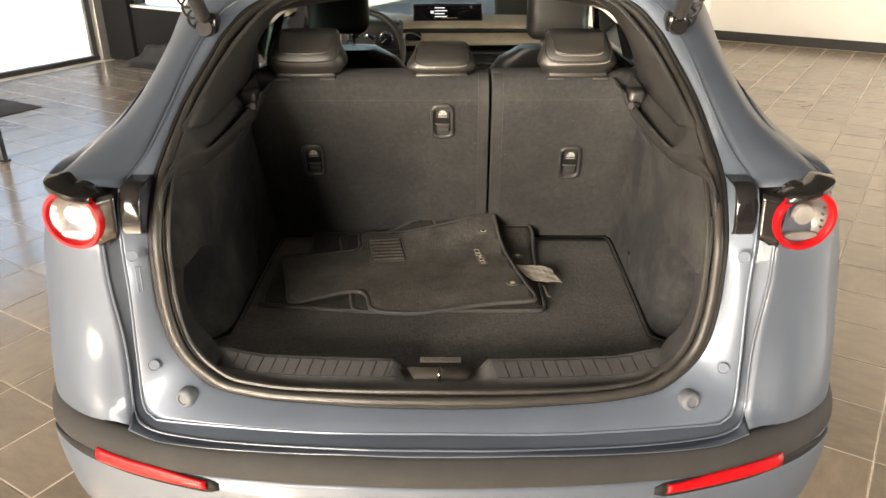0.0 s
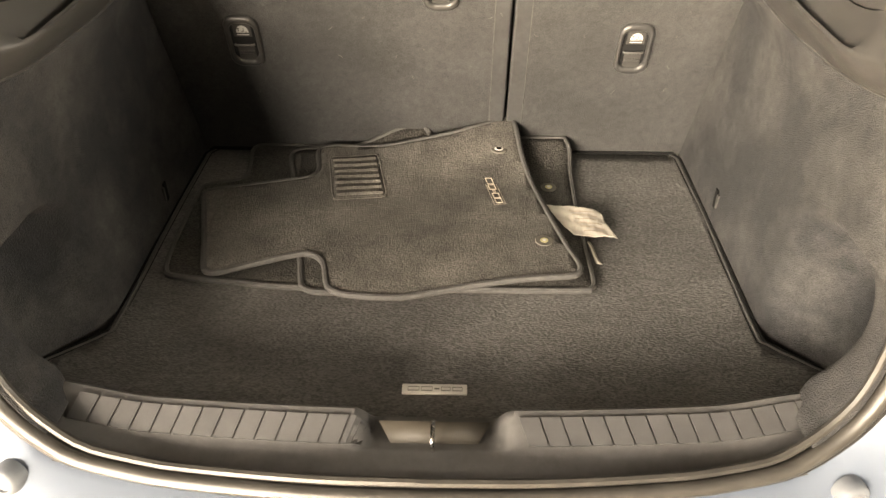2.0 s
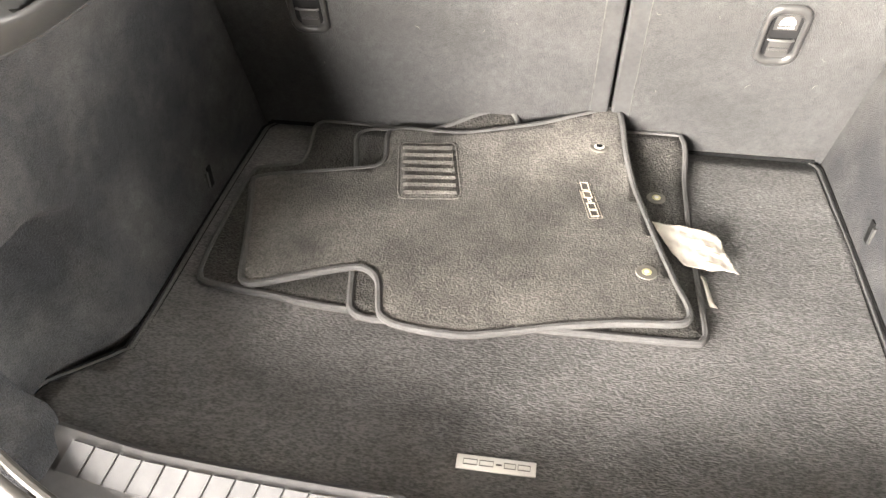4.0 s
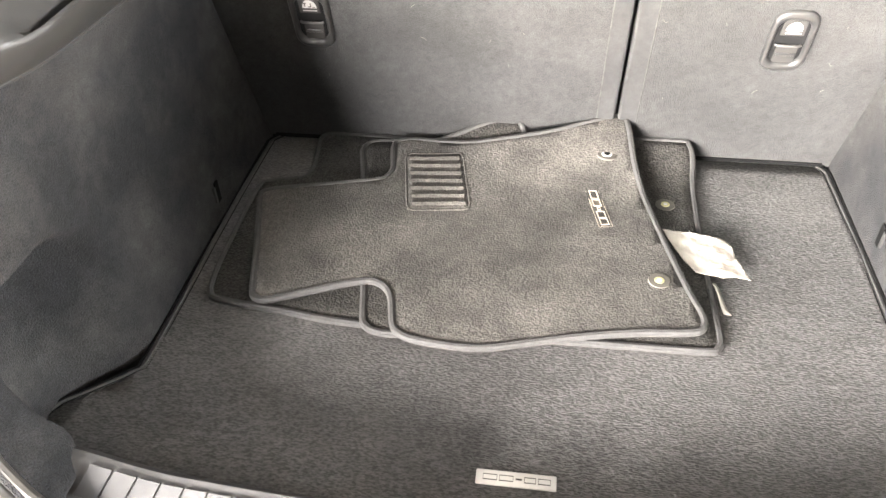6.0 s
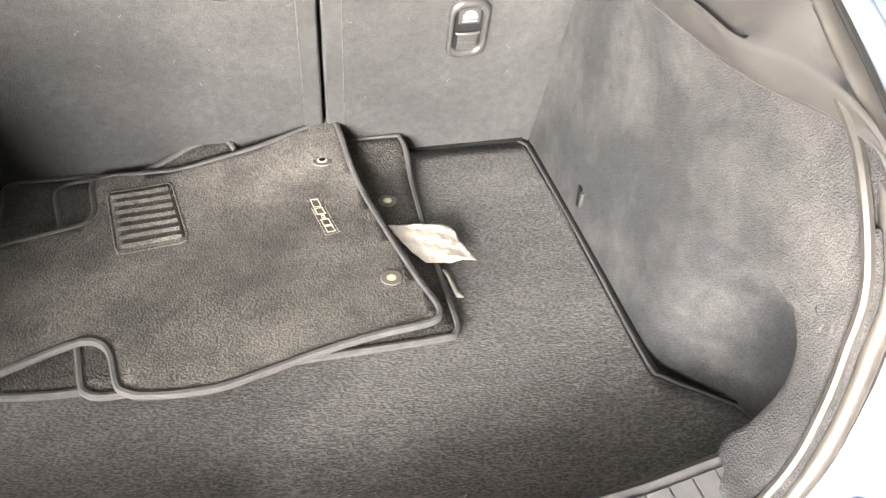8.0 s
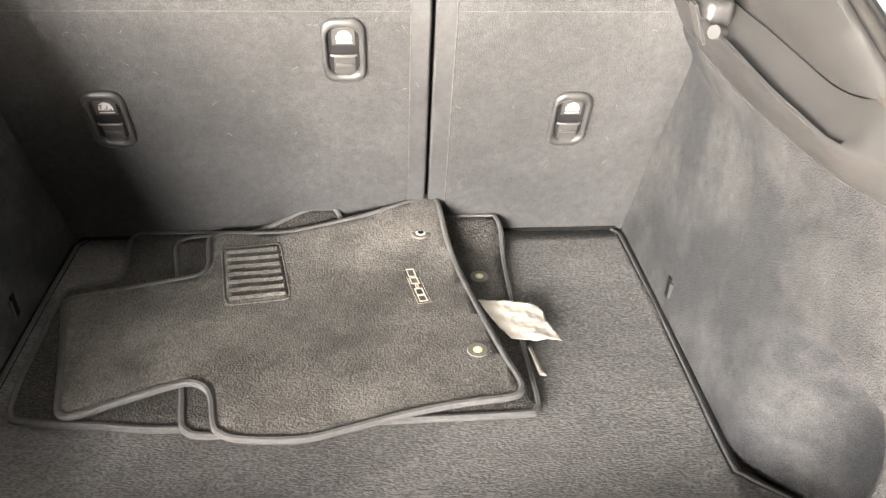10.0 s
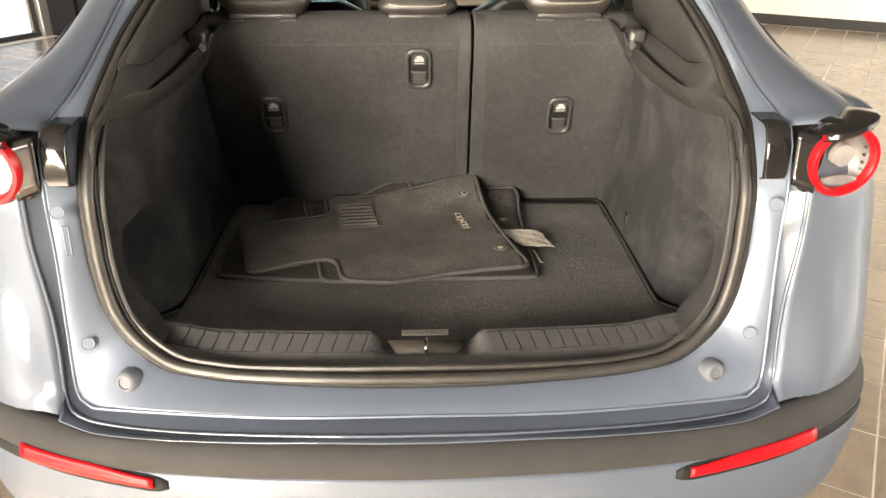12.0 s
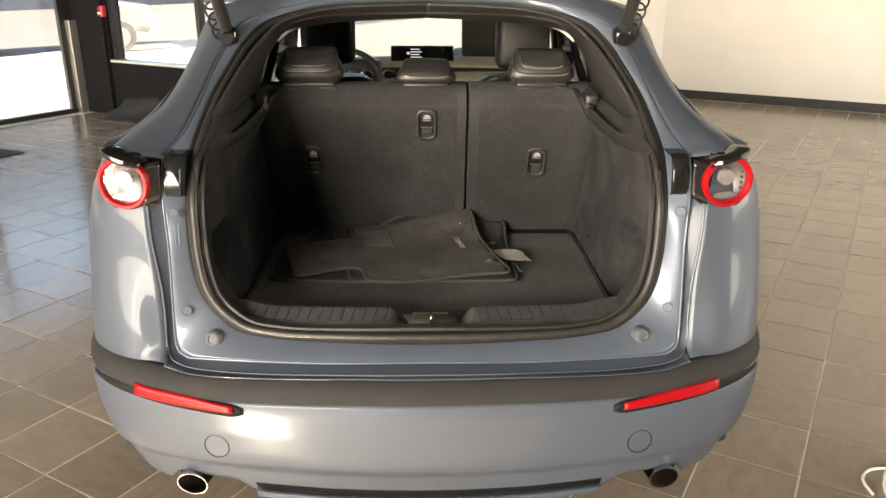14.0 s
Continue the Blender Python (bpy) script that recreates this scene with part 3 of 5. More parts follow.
for f, d in ((0, 0), (0.05, .008), (0.12, .0145), (0.3, .0125), (0.6, .0075), (0.85, .003), (0.96, .001), (1.0, 0)):
    rows.append(across([low_jamb[i] * (1 - f) + edge_c[i] * f + (0, d * deep[i], -d * 0.4) for i in range(60)]))
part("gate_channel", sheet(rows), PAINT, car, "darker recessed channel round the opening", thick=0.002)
part("skin_edge", tube(across(edge_c + (0, -.001, 0)), 0.0035, 8), PAINT, car)
part("surround_edge", tube(across(low_jamb + (0, -.001, 0)), 0.003, 8), JAMB_PAINT_LIT, car)

# the shoulder and the sloping rear pillar
RIDGE = [(.766, .200, 1.163), (.770, .228, 1.174), (.752, .285, 1.194), (.742, .38, 1.21), (.708, .46, 1.24), (.694, .60, 1.29), (.69, .77, 1.358), (.685, .91, 1.43), (.64, 1.0, 1.485), (.40, 1.02, 1.53), (0, 1.02, 1.54)]
ridge_c = smooth_curve(RIDGE, 46)
up_jamb = smooth_curve([(.626, .236, 1.160)] + JAMB[9:], 46)
for s in (1, -1):
    rows = []
    for f in np.linspace(0, 1, 9):
        bulge = 0.022 * math.sin(math.pi * f)
        rows.append([tuple((up_jamb[i] * (1 - f) + ridge_c[i] * f + (bulge * 0.3, -bulge * 0.8, bulge * 0.6)) * (s, 1, 1)) for i in range(46)])
    part("rear_pillar", sheet(rows), PAINT, car, "glossy blue-grey sloping rear pillar", thick=0.003)
    part("pillar_edge", tube([tuple((p + (0, -.002, .001)) * (s, 1, 1)) for p in up_jamb], 0.003, 8), PAINT, car)

# the rest of the shell: sides, roof, bonnet
BELT = [(0.30, 1.19), (0.6, 1.17), (1.2, 1.10), (2.0, 1.06), (3.0, 1.03), (3.6, 0.98), (4.1, 0.86)]
for s in (1, -1):
    bm = bmesh.new()
    ys = np.linspace(0.52, 4.2, 100)
    zs = np.linspace(0.24, 1.0, 26)

    def side(y, f):
        top = interp(y, BELT)
        z = 0.24 + (top - 0.24) * f
        x = interp(min(1.18, z + (1.18 - top) * ease(f, .5, 1)), SIDE_X) - 0.34 * ease(y, 3.5, 4.75) - 0.012 * ease(y, 1.2, 2.0) * ease(3.3 - y, 0, 1)
        return Vector((x, y, z))
    grid = [[bm.verts.new(side(y, f)) for y in ys] for f in np.linspace(0, 1, 27)]
    for a, b in zip(grid, grid[1:]):
        for i in range(len(ys) - 1):
            c = (a[i].co + b[i + 1].co) / 2
            if min(math.hypot(c.y - 0.80, c.z - 0.34), math.hypot(c.y - 3.45, c.z - 0.34)) > 0.37:
                bm.faces.new((a[i], a[i + 1], b[i + 1], b[i]))
    part("body_side", mirror(bm, s), PAINT, car, thick=0.004)
    # shoulder behind the lamp, up to the side glass
    rows = []
    for f in np.linspace(0, 1, 6):
        rows.append([(s * (interp(y, [(.225, .775), (.30, .79), (.45, .80), (.7, .80), (1.2, .80), (3.0, .80)]) * (1 - f) + f * interp(y, [(.225, .775), (.30, .757), (.46, .708), (.77, .69), (3.0, .70)])), y,
                      interp(y, BELT) * (1 - f) + f * interp(y, [(.225, 1.178), (.30, 1.193), (.38, 1.21), (.46, 1.24), (.60, 1.29), (.77, 1.30), (1.0, 1.14), (3.0, 1.05)])) for y in np.linspace(0.225, 3.0, 50)])
    part("shoulder", sheet(rows), PAINT, car, thick=0.003)
    for y in (0.80, 3.45):
        part("wheel_arch", tube([(s * (0.893 - (0.07 if y > 3 else 0.01)), y + 0.385 * math.cos(a), 0.34 + 0.385 * math.sin(a)) for a in np.linspace(-0.25, math.pi + 0.25, 24)], 0.03, 8), CLADDING, car, "black plastic wheel arch trim")
    part("side_glass", sheet([[(s * .74, y, interp(y, BELT) + .03) for y in np.linspace(1.97, 2.75, 8)], [(s * .62, y, 1.43) for y in np.linspace(1.92, 2.25, 8)]]), GLASS_CAR, car, thick=0.004).visible_shadow = False
    part("side_glass", sheet([[(s * .74, y, interp(y, BELT) + .03) for y in np.linspace(1.46, 1.95, 5)], [(s * .62, y, 1.43) for y in np.linspace(1.42, 1.90, 5)]]), GLASS_DARK, car, "dark tinted rear door window", thick=0.004)
    for ya, yb in ((1.47, 1.42), (1.95, 1.90), (2.75, 2.25)):
        part("pillar", tube([(s * .745, ya, interp(ya, BELT)), (s * .62, yb, 1.45)], 0.03, 8), GLOSS_BLACK, car)
    part("door_card", box(min(s * .66, s * .72), max(s * .66, s * .72), 1.1, 2.9, 0.35, 1.04), DASH_BLACK, car, bevel=0.02)
    part("interior_side", box(min(s * .66, s * .70), max(s * .66, s * .70), 0.6, 1.1, 0.75, 1.12), TRIM_PLASTIC, car, bevel=0.01)
roof_rows = []
for y in np.linspace(0.98, 2.3, 14):
    z = interp(y, [(0.98, 1.53), (1.4, 1.545), (1.9, 1.54), (2.3, 1.49)])
    roof_rows.append([(x, y, z - 0.055 * (abs(x) / 0.64) ** 3) for x in np.linspace(-0.64, 0.64, 21)])
part("roof", sheet(roof_rows), PAINT, car, thick=0.004)
part("headliner", sheet([[(x, y + (0.02 if k == 0 else 0), z - 0.05) for x, y, z in r] for k, r in enumerate(roof_rows)]), HEADLINER, car, "light grey fabric headliner", thick=0.006)
part("windscreen", sheet([[(x, 2.3 + f * .80, 1.485 - f * .43 - 0.05 * (abs(x) / .66) ** 2 * (1 - f)) for x in np.linspace(-.60 - .1 * f, .60 + .1 * f, 13)] for f in np.linspace(0, 1, 8)]), GLASS_SCREEN, car, thick=0.004).visible_shadow = False
part("bonnet", sheet([[(x * (1 - .12 * f), 3.08 + f * 1.15, 1.05 - .14 * f - .12 * f ** 4 - .05 * (abs(x) / .8) ** 3) for x in np.linspace(-.80, .80, 15)] for f in np.linspace(0, 1, 12)]), PAINT, car, thick=0.004)
part("nose", sheet([[(x * k, y - 0.25 * (abs(x) / .72) ** 2.5, z) for x in np.linspace(-.72, .72, 15)] for y, z, k in ((4.22, .80, .97), (4.34, .70, 1.0), (4.37, .5, 1.05), (4.33, .3, 1.05), (4.2, .22, 1.0))]), PAINT, car, thick=0.004)
part("underbody", box(-.72, .72, 0.35, 4.1, 0.22, 0.30), DEEP_BLACK, car)
part("floor_pan", box(-.66, .66, 1.05, 2.9, 0.32, 0.36), DEEP_BLACK, car)
part("rear_bulkhead", box(-.66, .66, 0.15, 0.17, 0.32, 0.70), DEEP_BLACK, car)


def wheel(x, y):
    ax = (1 if x > 0 else -1)
    w = part("wheel", disc((x - ax * .2, y, .335), 0.335, (ax, 0, 0), 0.21, 40), TYRE, car)
    part("rim", disc((x + ax * .004, y, .335), 0.235, (ax, 0, 0), 0.01, 32), STEEL, w)
    part("hub", disc((x + ax * .012, y, .335), 0.05, (ax, 0, 0), 0.012, 16), GLOSS_BLACK, w)
    for k in range(5):
        a = 2 * math.pi * k / 5
        part("spoke", tube([(x + ax * .014, y + .05 * math.cos(a), .335 + .05 * math.sin(a)), (x + ax * .014, y + .225 * math.cos(a + .12), .335 + .225 * math.sin(a + .12))], 0.018, 6), CHROME, w)


for x in (-.86, .86):
    for y in (0.80, 3.45):
        wheel(x * (0.97 if y > 3 else 1), y)

# ---- rear bumper ----
BUMP_Y = [(.30, .03), (.33, .015), (.35, -.004), (.372, -.012), (.385, -.016), (.41, -.024), (.435, -.030), (.455, -.038), (.462, -.054), (.48, -.060), (.50, -.063), (.56, -.063), (.62, -.060), (.655, -.052), (.69, -.034), (.71, -.012)]
BUMP_W = [(.30, .905), (.36, .925), (.43, .95), (.50, .975), (.56, .99), (.62, 1.0), (.71, 1.0)]
PLAN = smooth_curve([(0, 0), (.06, .0007), (.12, .0028), (.2, .0077), (.3, .0172), (.52, .052), (.66, .088), (.772, .140), (.846, .215), (.877, .33), (.889, .50), (.892, .62)], 80)


def bumper(s, z, out=0.0):
    """A point of the bumper skin: s runs from the middle (0) round the corner (1), out lifts it off."""
    i = s * 79
    a = min(int(i), 78)
    p = PLAN[a] * (1 - (i - a)) + PLAN[a + 1] * (i - a)
    t = PLAN[a + 1] - PLAN[a]
    t = t / np.hypot(*t)
    fade = 1 - ease(s, .70, .95)
    return Vector((p[0] * interp(z, BUMP_W) + t[1] * out, p[1] + interp(z, BUMP_Y) * fade - t[0] * out, z))


def s_of(x):
    return float(np.interp(x, PLAN[:, 0], np.linspace(0, 1, 80)))


def clad_top(s):
    return .6985 - .0085 * ease(s, .1, .4) + .0095 * ease(s, s_of(.55), s_of(.65)) + .028 * ease(s, s_of(.64), .9)


def clad_low(s):
    return .651 - .008 * ease(s, .1, .4) + .030 * ease(s, .42, .85)


def cover_low(s):
    return .352 + .046 * ease(s, s_of(.45), s_of(.52)) - .060 * ease(s, s_of(.66), s_of(.74))


def both(fn, ss):
    """A row right across the car from a row on one side."""
    right = [fn(t) for t in ss]
    return [Vector((-p.x, p.y, p.z)) for p in right[:0:-1]] + right


S = np.linspace(0, 1, 70)
part("cladding", sheet([both(lambda t: bumper(t, clad_low(t) * (1 - f) + clad_top(t) * f, o), S) for f, o in ((-.03, -.004), (0, .003), (.1, .005), (.5, .006), (.9, .005), (1.0, .002), (1.05, -.006))]), CLADDING, car, "matt charcoal plastic bumper strip", thick=0.002)
part("bumper_cover", sheet([both(lambda t: bumper(t, cover_low(t) * (1 - f) + clad_low(t) * f), S) for f in np.linspace(0, 1, 26)]), PAINT, car, "silvery blue-grey painted rear bumper", thick=0.003)
lip_edge = [p for p in edge_c if p[0] < .633 and p[2] < .735]
lip = [both_row for both_row in (across(lip_edge), across([np.array(bumper(s_of(p[0]), clad_top(s_of(p[0])) + .002, .0025)) for p in lip_edge]), across([np.array(bumper(s_of(p[0]), clad_top(s_of(p[0])) - .006, -.002)) for p in lip_edge]))]
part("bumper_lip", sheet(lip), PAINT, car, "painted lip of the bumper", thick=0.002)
# slot and blade under the bumper
L = np.linspace(0, s_of(.46), 24)
# black strip on the skin, its colour standing in for the slot's shade
part("valance_slot", sheet([both(lambda t: bumper(t, z, o), L) for z, o in ((.372, .001), (.377, .0025), (.389, .0025), (.392, .001))]), DEEP_BLACK, car, "black strip drawn as the shade of the lower valance slot", thick=0.001)
part("valance_blade", sheet([both(lambda t: bumper(t, z, o), L) for z, o in ((.348, .012), (.352, .016), (.366, .013), (.370, .004))]), PAINT, car, thick=0.003)
for sx in (1, -1):
    # reflector in its recess
    a, b = s_of(.432), s_of(.83)
    R = np.linspace(a, b, 26)

    def rz(s, f):
        k = (s - a) / (b - a)
        lo = .604 + .040 * k ** 1.15 + .010 * ease(-k, -.06, 0)
        hi = .636 + .034 * k ** 1.05 - .008 * ease(-k, -.06, 0) - .016 * ease(k, .55, 1.0)
        return lo + (hi - lo) * f
    part("reflector_recess", mirror(sheet([[bumper(s, rz(s, f), .002) for s in R] for f in (0, .5, 1)]), sx), RECESS, car, "dark recess round the reflector", thick=0.004)
    a2, b2 = s_of(.456), s_of(.70)
    Q = np.linspace(a2, b2, 20)
    refl = part("reflector", mirror(sheet([[bumper(s, .616 + .017 * ((s - a2) / (b2 - a2)) ** 1.1 + f * (.018 + .009 * ease((s - a2) / (b2 - a2), 0, .5)), .006 + .003 * math.sin(math.pi * f)) for s in Q] for f in (0, .25, .5, .75, 1)]), sx), RED_LENS, car, "long red rear reflector", thick=0.004)
    # round tow-eye cap
    c = bumper(s_of(.516), .521, .0005)
    nrm = (bumper(s_of(.516), .521, .05) - c)
    cap = part("tow_cap", mirror(disc(c, .030, nrm, .001, 32), sx), PAINT, car, "round painted tow-eye cap", smooth=False)
    part("cap_gap", mirror(tube(circle(c + nrm.normalized() * .001, .0305, .0305, nrm, 40), .0012, 6, True), sx), DEEP_BLACK, cap)
    # tailpipe
    ax = Vector((-0.05, -1, 0.25)).normalized()
    e = Vector((.590, .030, .384))
    lean = Matrix.Rotation(radians(20), 3, ax)
    oval = [lean @ (q - e) for q in circle(e, .039, .025, ax, 40)]
    rows = [[e + ax * d + q * k for q in oval] for d, k in ((-.16, .95), (-.01, 1.0), (.0, 1.0), (.003, .975), (.003, .92), (-.002, .89), (-.03, .87), (-.12, .80))]
    pipe = part("tailpipe", mirror(sheet(rows, closed=True), sx), CHROME, car, "oval chrome tailpipe tip")
    bm = bmesh.new()
    for d in (-.115, -.118):
        bm.faces.new([bm.verts.new(e + ax * d + q * .82) for q in oval])
    part("pipe_inside", mirror(bm, sx), PIPE_RUST, pipe, "dark sooty brown inside")
    part("arch_liner", mirror(box(.40, .78, .30, .34, .24, .60), sx), DEEP_BLACK, car)
# black box added behind the bumper to keep the space there dark
part("sump_shade", box(-.50, .50, .12, .30, .36, .66), DEEP_BLACK, car)

# outer rear quarter


def quarter(z, t):
    """A point of the rear quarter at height z: t 0 at the opening, 1 well along the side."""
    x0 = interp(z, [(p[2], p[0]) for p in EDGE[5:]])
    y0 = interp(z, [(p[2], p[1]) for p in EDGE[5:]])
    x2, y2 = interp(z, SIDE_X), 0.52
    x1, y1 = x2 + 0.022, y0 + 0.012
    a, b, c = (1 - t) ** 2, 2 * t * (1 - t), t * t
    p = Vector((a * x0 + b * x1 + c * x2, a * y0 + b * y1 + c * y2, z))
    low = bumper(s_of(.632) + (.93 - s_of(.632)) * t, .700)
    w = (1 - ease(z, .66, .96)) * max(ease(t, 0, .2), 1 - ease(z, .69, .73))
    return Vector((p.x * (1 - w) + low.x * w, p.y * (1 - w) + low.y * w, z))


for s in (1, -1):
    zs = np.linspace(0.655, 1.175, 28)
    part("quarter_panel", mirror(sheet([[quarter(z, t) for t in np.linspace(0, 1, 30)] for z in zs]), s), PAINT, car, "glossy blue-grey rear quarter panel", thick=0.003)



# ---- tail lamps ----
for sx in (1, -1):
    axis = Vector((.14, -1, -.03)).normalized()
    c = Vector((.713, .178, 1.1165))

    def lamp_ring(d, k):
        return [c + axis * d + (q - c) * k for q in circle(c, .0625, .0625, axis, 48)]
    lamp = part("tail_lamp", mirror(sheet([lamp_ring(d, k) for d, k in ((-.16, .85), (-.08, 1.0), (-.03, 1.05), (-.006, 1.05), (.0, .99))], closed=True), sx), GLOSS_BLACK, car, "round tail lamp in a gloss black pod")
    part("ring", mirror(sheet([lamp_ring(d, k) for d, k in ((-.004, 1.03), (.006, 1.02), (.012, .96), (.012, .86), (.007, .79), (-.004, .77))], closed=True), sx), RED_LENS, lamp, "bright red lamp ring")
    part("bowl", mirror(sheet([lamp_ring(d, k) for d, k in ((-.004, .80), (-.012, .76), (-.022, .66), (-.030, .50), (-.034, .30), (-.035, .06))], closed=True), sx), LAMP_BOWL, lamp)
    part("housing_foot", mirror(tube([c - axis * .014 + Vector((-.004, 0, -.004)) + (q - c) * 1.08 for q in circle(c, .0625, .0625, axis, 48)[1:24]], .009, 8), sx), GLOSS_BLACK, lamp)
    part("bulb_lens", mirror(disc(c - axis * .006 + Vector((-.004, 0, .010)), .020, axis, .012, 28), sx), CLEAR_LENS, lamp, "clear round bulb lens")
    part("reflector_bar", mirror(disc(c - axis * .005 + Vector((0, 0, -.034)), .009, axis, .006, 20, rx=.034), sx), LAMP_BOWL, lamp)
    for k in range(4):
        part("light_dot", mirror(disc(c - axis * .006 + Vector((.036, 0, .022 - .013 * k)), .0028, axis, .004, 8), sx), CHROME, lamp)
    part("cover_glass", mirror(disc(c + axis * .003, .052, axis, .003, 36), sx), GLASS_LAMP, lamp, "clear lamp cover").visible_shadow = False
    # black brow over the lamp
    lo = smooth_curve([(.664, .158, 1.156), (.690, .147, 1.163), (.722, .150, 1.174), (.748, .166, 1.182), (.763, .196, 1.184), (.768, .228, 1.179)], 22)
    up = smooth_curve([(.658, .182, 1.168), (.674, .194, 1.174), (.705, .214, 1.180), (.733, .242, 1.189), (.751, .250, 1.188), (.768, .242, 1.181)], 22)
    rows = [lo + (-.002, .035, -.006), lo + (0, .004, -.0015), lo, lo + (0, -.003, .004), lo + (0, -.002, .010), lo * .93 + up * .07 + (0, 0, .0115), lo * .4 + up * .6 + (0, 0, .005), up, up + (0, .03, -.01)]
    part("brow", sheet([[(sx * p[0], p[1], p[2]) for p in r] for r in rows]), GLOSS_BLACK, lamp, thick=0.003)
    tl, tr, bl, br = (np.array(p) for p in ((.6275, .180, 1.168), (.675, .170, 1.158), (.630, .174, 1.076), (.667, .166, 1.062)))
    rows = [[tuple(((tl * (1 - u) + tr * u) * (1 - v) + (bl * (1 - u) + br * u) * v) * (sx, 1, 1)) for u in np.linspace(0, 1, 7)] for v in np.linspace(0, 1, 7)]
    part("infill", sheet(rows), GLOSS_BLACK, lamp, thick=0.004)
    part("infill_edge", tube([tuple(tr * (sx, 1, 1)), tuple(br * (sx, 1, 1))], .0016, 6), PAINT, lamp)
    # bracket beside the seal
    rows = []
    for x in (.584, .588, .622, .626):
        k = .004 if x in (.584, .626) else 0
        rows.append([(x, y + k, z) for y, z in ((.26, 1.080), (.188, 1.080), (.182, 1.084), (.183, 1.10), (.190, 1.14), (.202, 1.164), (.212, 1.170), (.27, 1.174))])
    br = part("lamp_bracket", mirror(sheet(rows), sx), GLOSS_BLACK, car, "gloss black lamp bracket", thick=0.003)
    part("slot", mirror(box(.596, .612, .1825, .186, 1.088, 1.091), sx), CLADDING, br)
    part("bracket_edge", mirror(tube([(.6275, .208, 1.168), (.6275, .190, 1.14), (.6275, .182, 1.10), (.620, .180, 1.081)], .0014, 6), sx), PAINT, br)

# bump stops, plugs and strut feet
for sx in (1, -1):
    p = Vector((.517, .092, .752))
    ax = Vector((.25, -1, .25)).normalized()
    rows = [[p + ax * d + (q - p) * k for q in circle(p, .021, .021, ax, 28)] for d, k in ((-.012, 1.08), (-.002, 1.0), (.006, .9), (.010, .72), (.0105, .55), (.008, .5), (.007, .0))]
    part("bump_stop", mirror(sheet(rows, closed=True), sx), STOP_GREY, car, "round grey rubber bump stop")
    for q, r in (((.583, .118, .814), .011), ((.598, .146, 1.05), .011)):
        plug = part("body_plug", mirror(disc(q, r, (-.23, -.94, .23), .0006, 24), sx), JAMB_PAINT_LIT, car, "round painted plug", smooth=False)
        part("plug_rim", mirror(tube(circle(Vector(q) + Vector((-.23, -.94, .23)) * .0006, r, r, (-.23, -.94, .23), 28), .0009, 6, True), sx), JAMB_PAINT_LIT, plug)
    if sx < 0:
        part("pressed_slot", tube([(-.6033, .1612, 1.0192), (-.5945, .1630, 1.0186), (-.5925, .1540, .9678), (-.5993, .1503, .9692)], .0013, 6, True), JAMB_PAINT_LIT, car, "slim pressed slot in the painted jamb")
    foot = part("strut_foot", mirror(rounded_box(.542, .590, .690, .750, 1.375, 1.435, .016), sx), GLOSS_BLACK, car, "black gas strut foot")
    part("ball_stud", mirror(disc((.566, .69, 1.40), .020, (0, -1, .3), .02, 16), sx), GLOSS_BLACK, foot)
    part("strut", tube([(sx * .566, .70, 1.41), (sx * .55, .28, 1.80)], .013, 10), GLOSS_BLACK, foot)
    part("strut_sleeve", tube([(sx * .565, .672, 1.436), (sx * .560, .55, 1.549)], .0175, 12), TRIM_PLASTIC, foot, "black strut end sleeve")
    coil = [(sx * (.592 + .016 * math.cos(a)), .720 - .0045 * a, 1.395 + .0046 * a + .016 * math.sin(a)) for a in np.linspace(0, 26, 120)]
    part("wire_coil", tube(coil, .0032, 6), RUBBER, foot, "black coiled wire sleeve")
    part("clip", mirror(rounded_box(.560, .602, .680, .700, 1.355, 1.380, .005), sx), TRIM_PLASTIC, foot)

# ---- boot interior ----
# ribbed plastic sill
SILL = [(.088, .746), (.091, .754), (.098, .757), (.137, .7705), (.143, .7735), (.172, .794), (.182, .7955), (.190, .788), (.196, .76), (.198, .70)]


def sill_point(x, y, z):
    w = 1 - ease(abs(x - .007), .072, .104)
    zz = z - w * max(0, z - (.752 if y > .146 else .767))
    yy = y + w * .012 * ease(y, .145, .18)
    end = ease(abs(x), .36, .50)
    return Vector((x, yy + .11 * x * x, zz - .006 + .016 * end * ease(z, .70, .75)))


sill = part("sill_trim", sheet([[sill_point(x, y, z) for x in np.linspace(-.506, .506, 144)] for y, z in SILL]), SILL_PLASTIC, car, "charcoal ribbed plastic sill trim", thick=0.003)
for k in range(28):
    x = .125 + .0272 * (k // 2) if k % 2 == 0 else -.111 - .0272 * (k // 2)
    lean = -.011 * (1 if x > 0 else -1)
    rows = []
    for y, z, o in ((.1430, .7735, 0), (.1432, .7738, .0034), (.1716, .7941, .0034), (.1722, .7945, 0)):
        rows.append([sill_point(xx + lean * (y - .146) / .026, y, z) + Vector((0, -.5 * o, o)) for xx in np.linspace(x + .0013, x + .0259, 5)])
    part("rib", sheet(rows), SILL_RIB, sill, smooth=False, thick=0.0012)
part("latch_hollow", sheet([[(x, .150 + .03 * f, .7535 + .018 * f) for x in (-.045 - .02 * f, .06 + .02 * f)] for f in (0, 1)]), TAN, sill, "bare tan insert behind the striker", thick=0.002)
part("striker", tube(smooth_curve([(.006, .166, .756), (.006, .150, .757), (.006, .138, .766), (.006, .134, .778), (.006, .139, .786), (.006, .156, .788), (.006, .17, .782)], 20), .0034, 8), CHROME, car, "chrome latch striker loop")
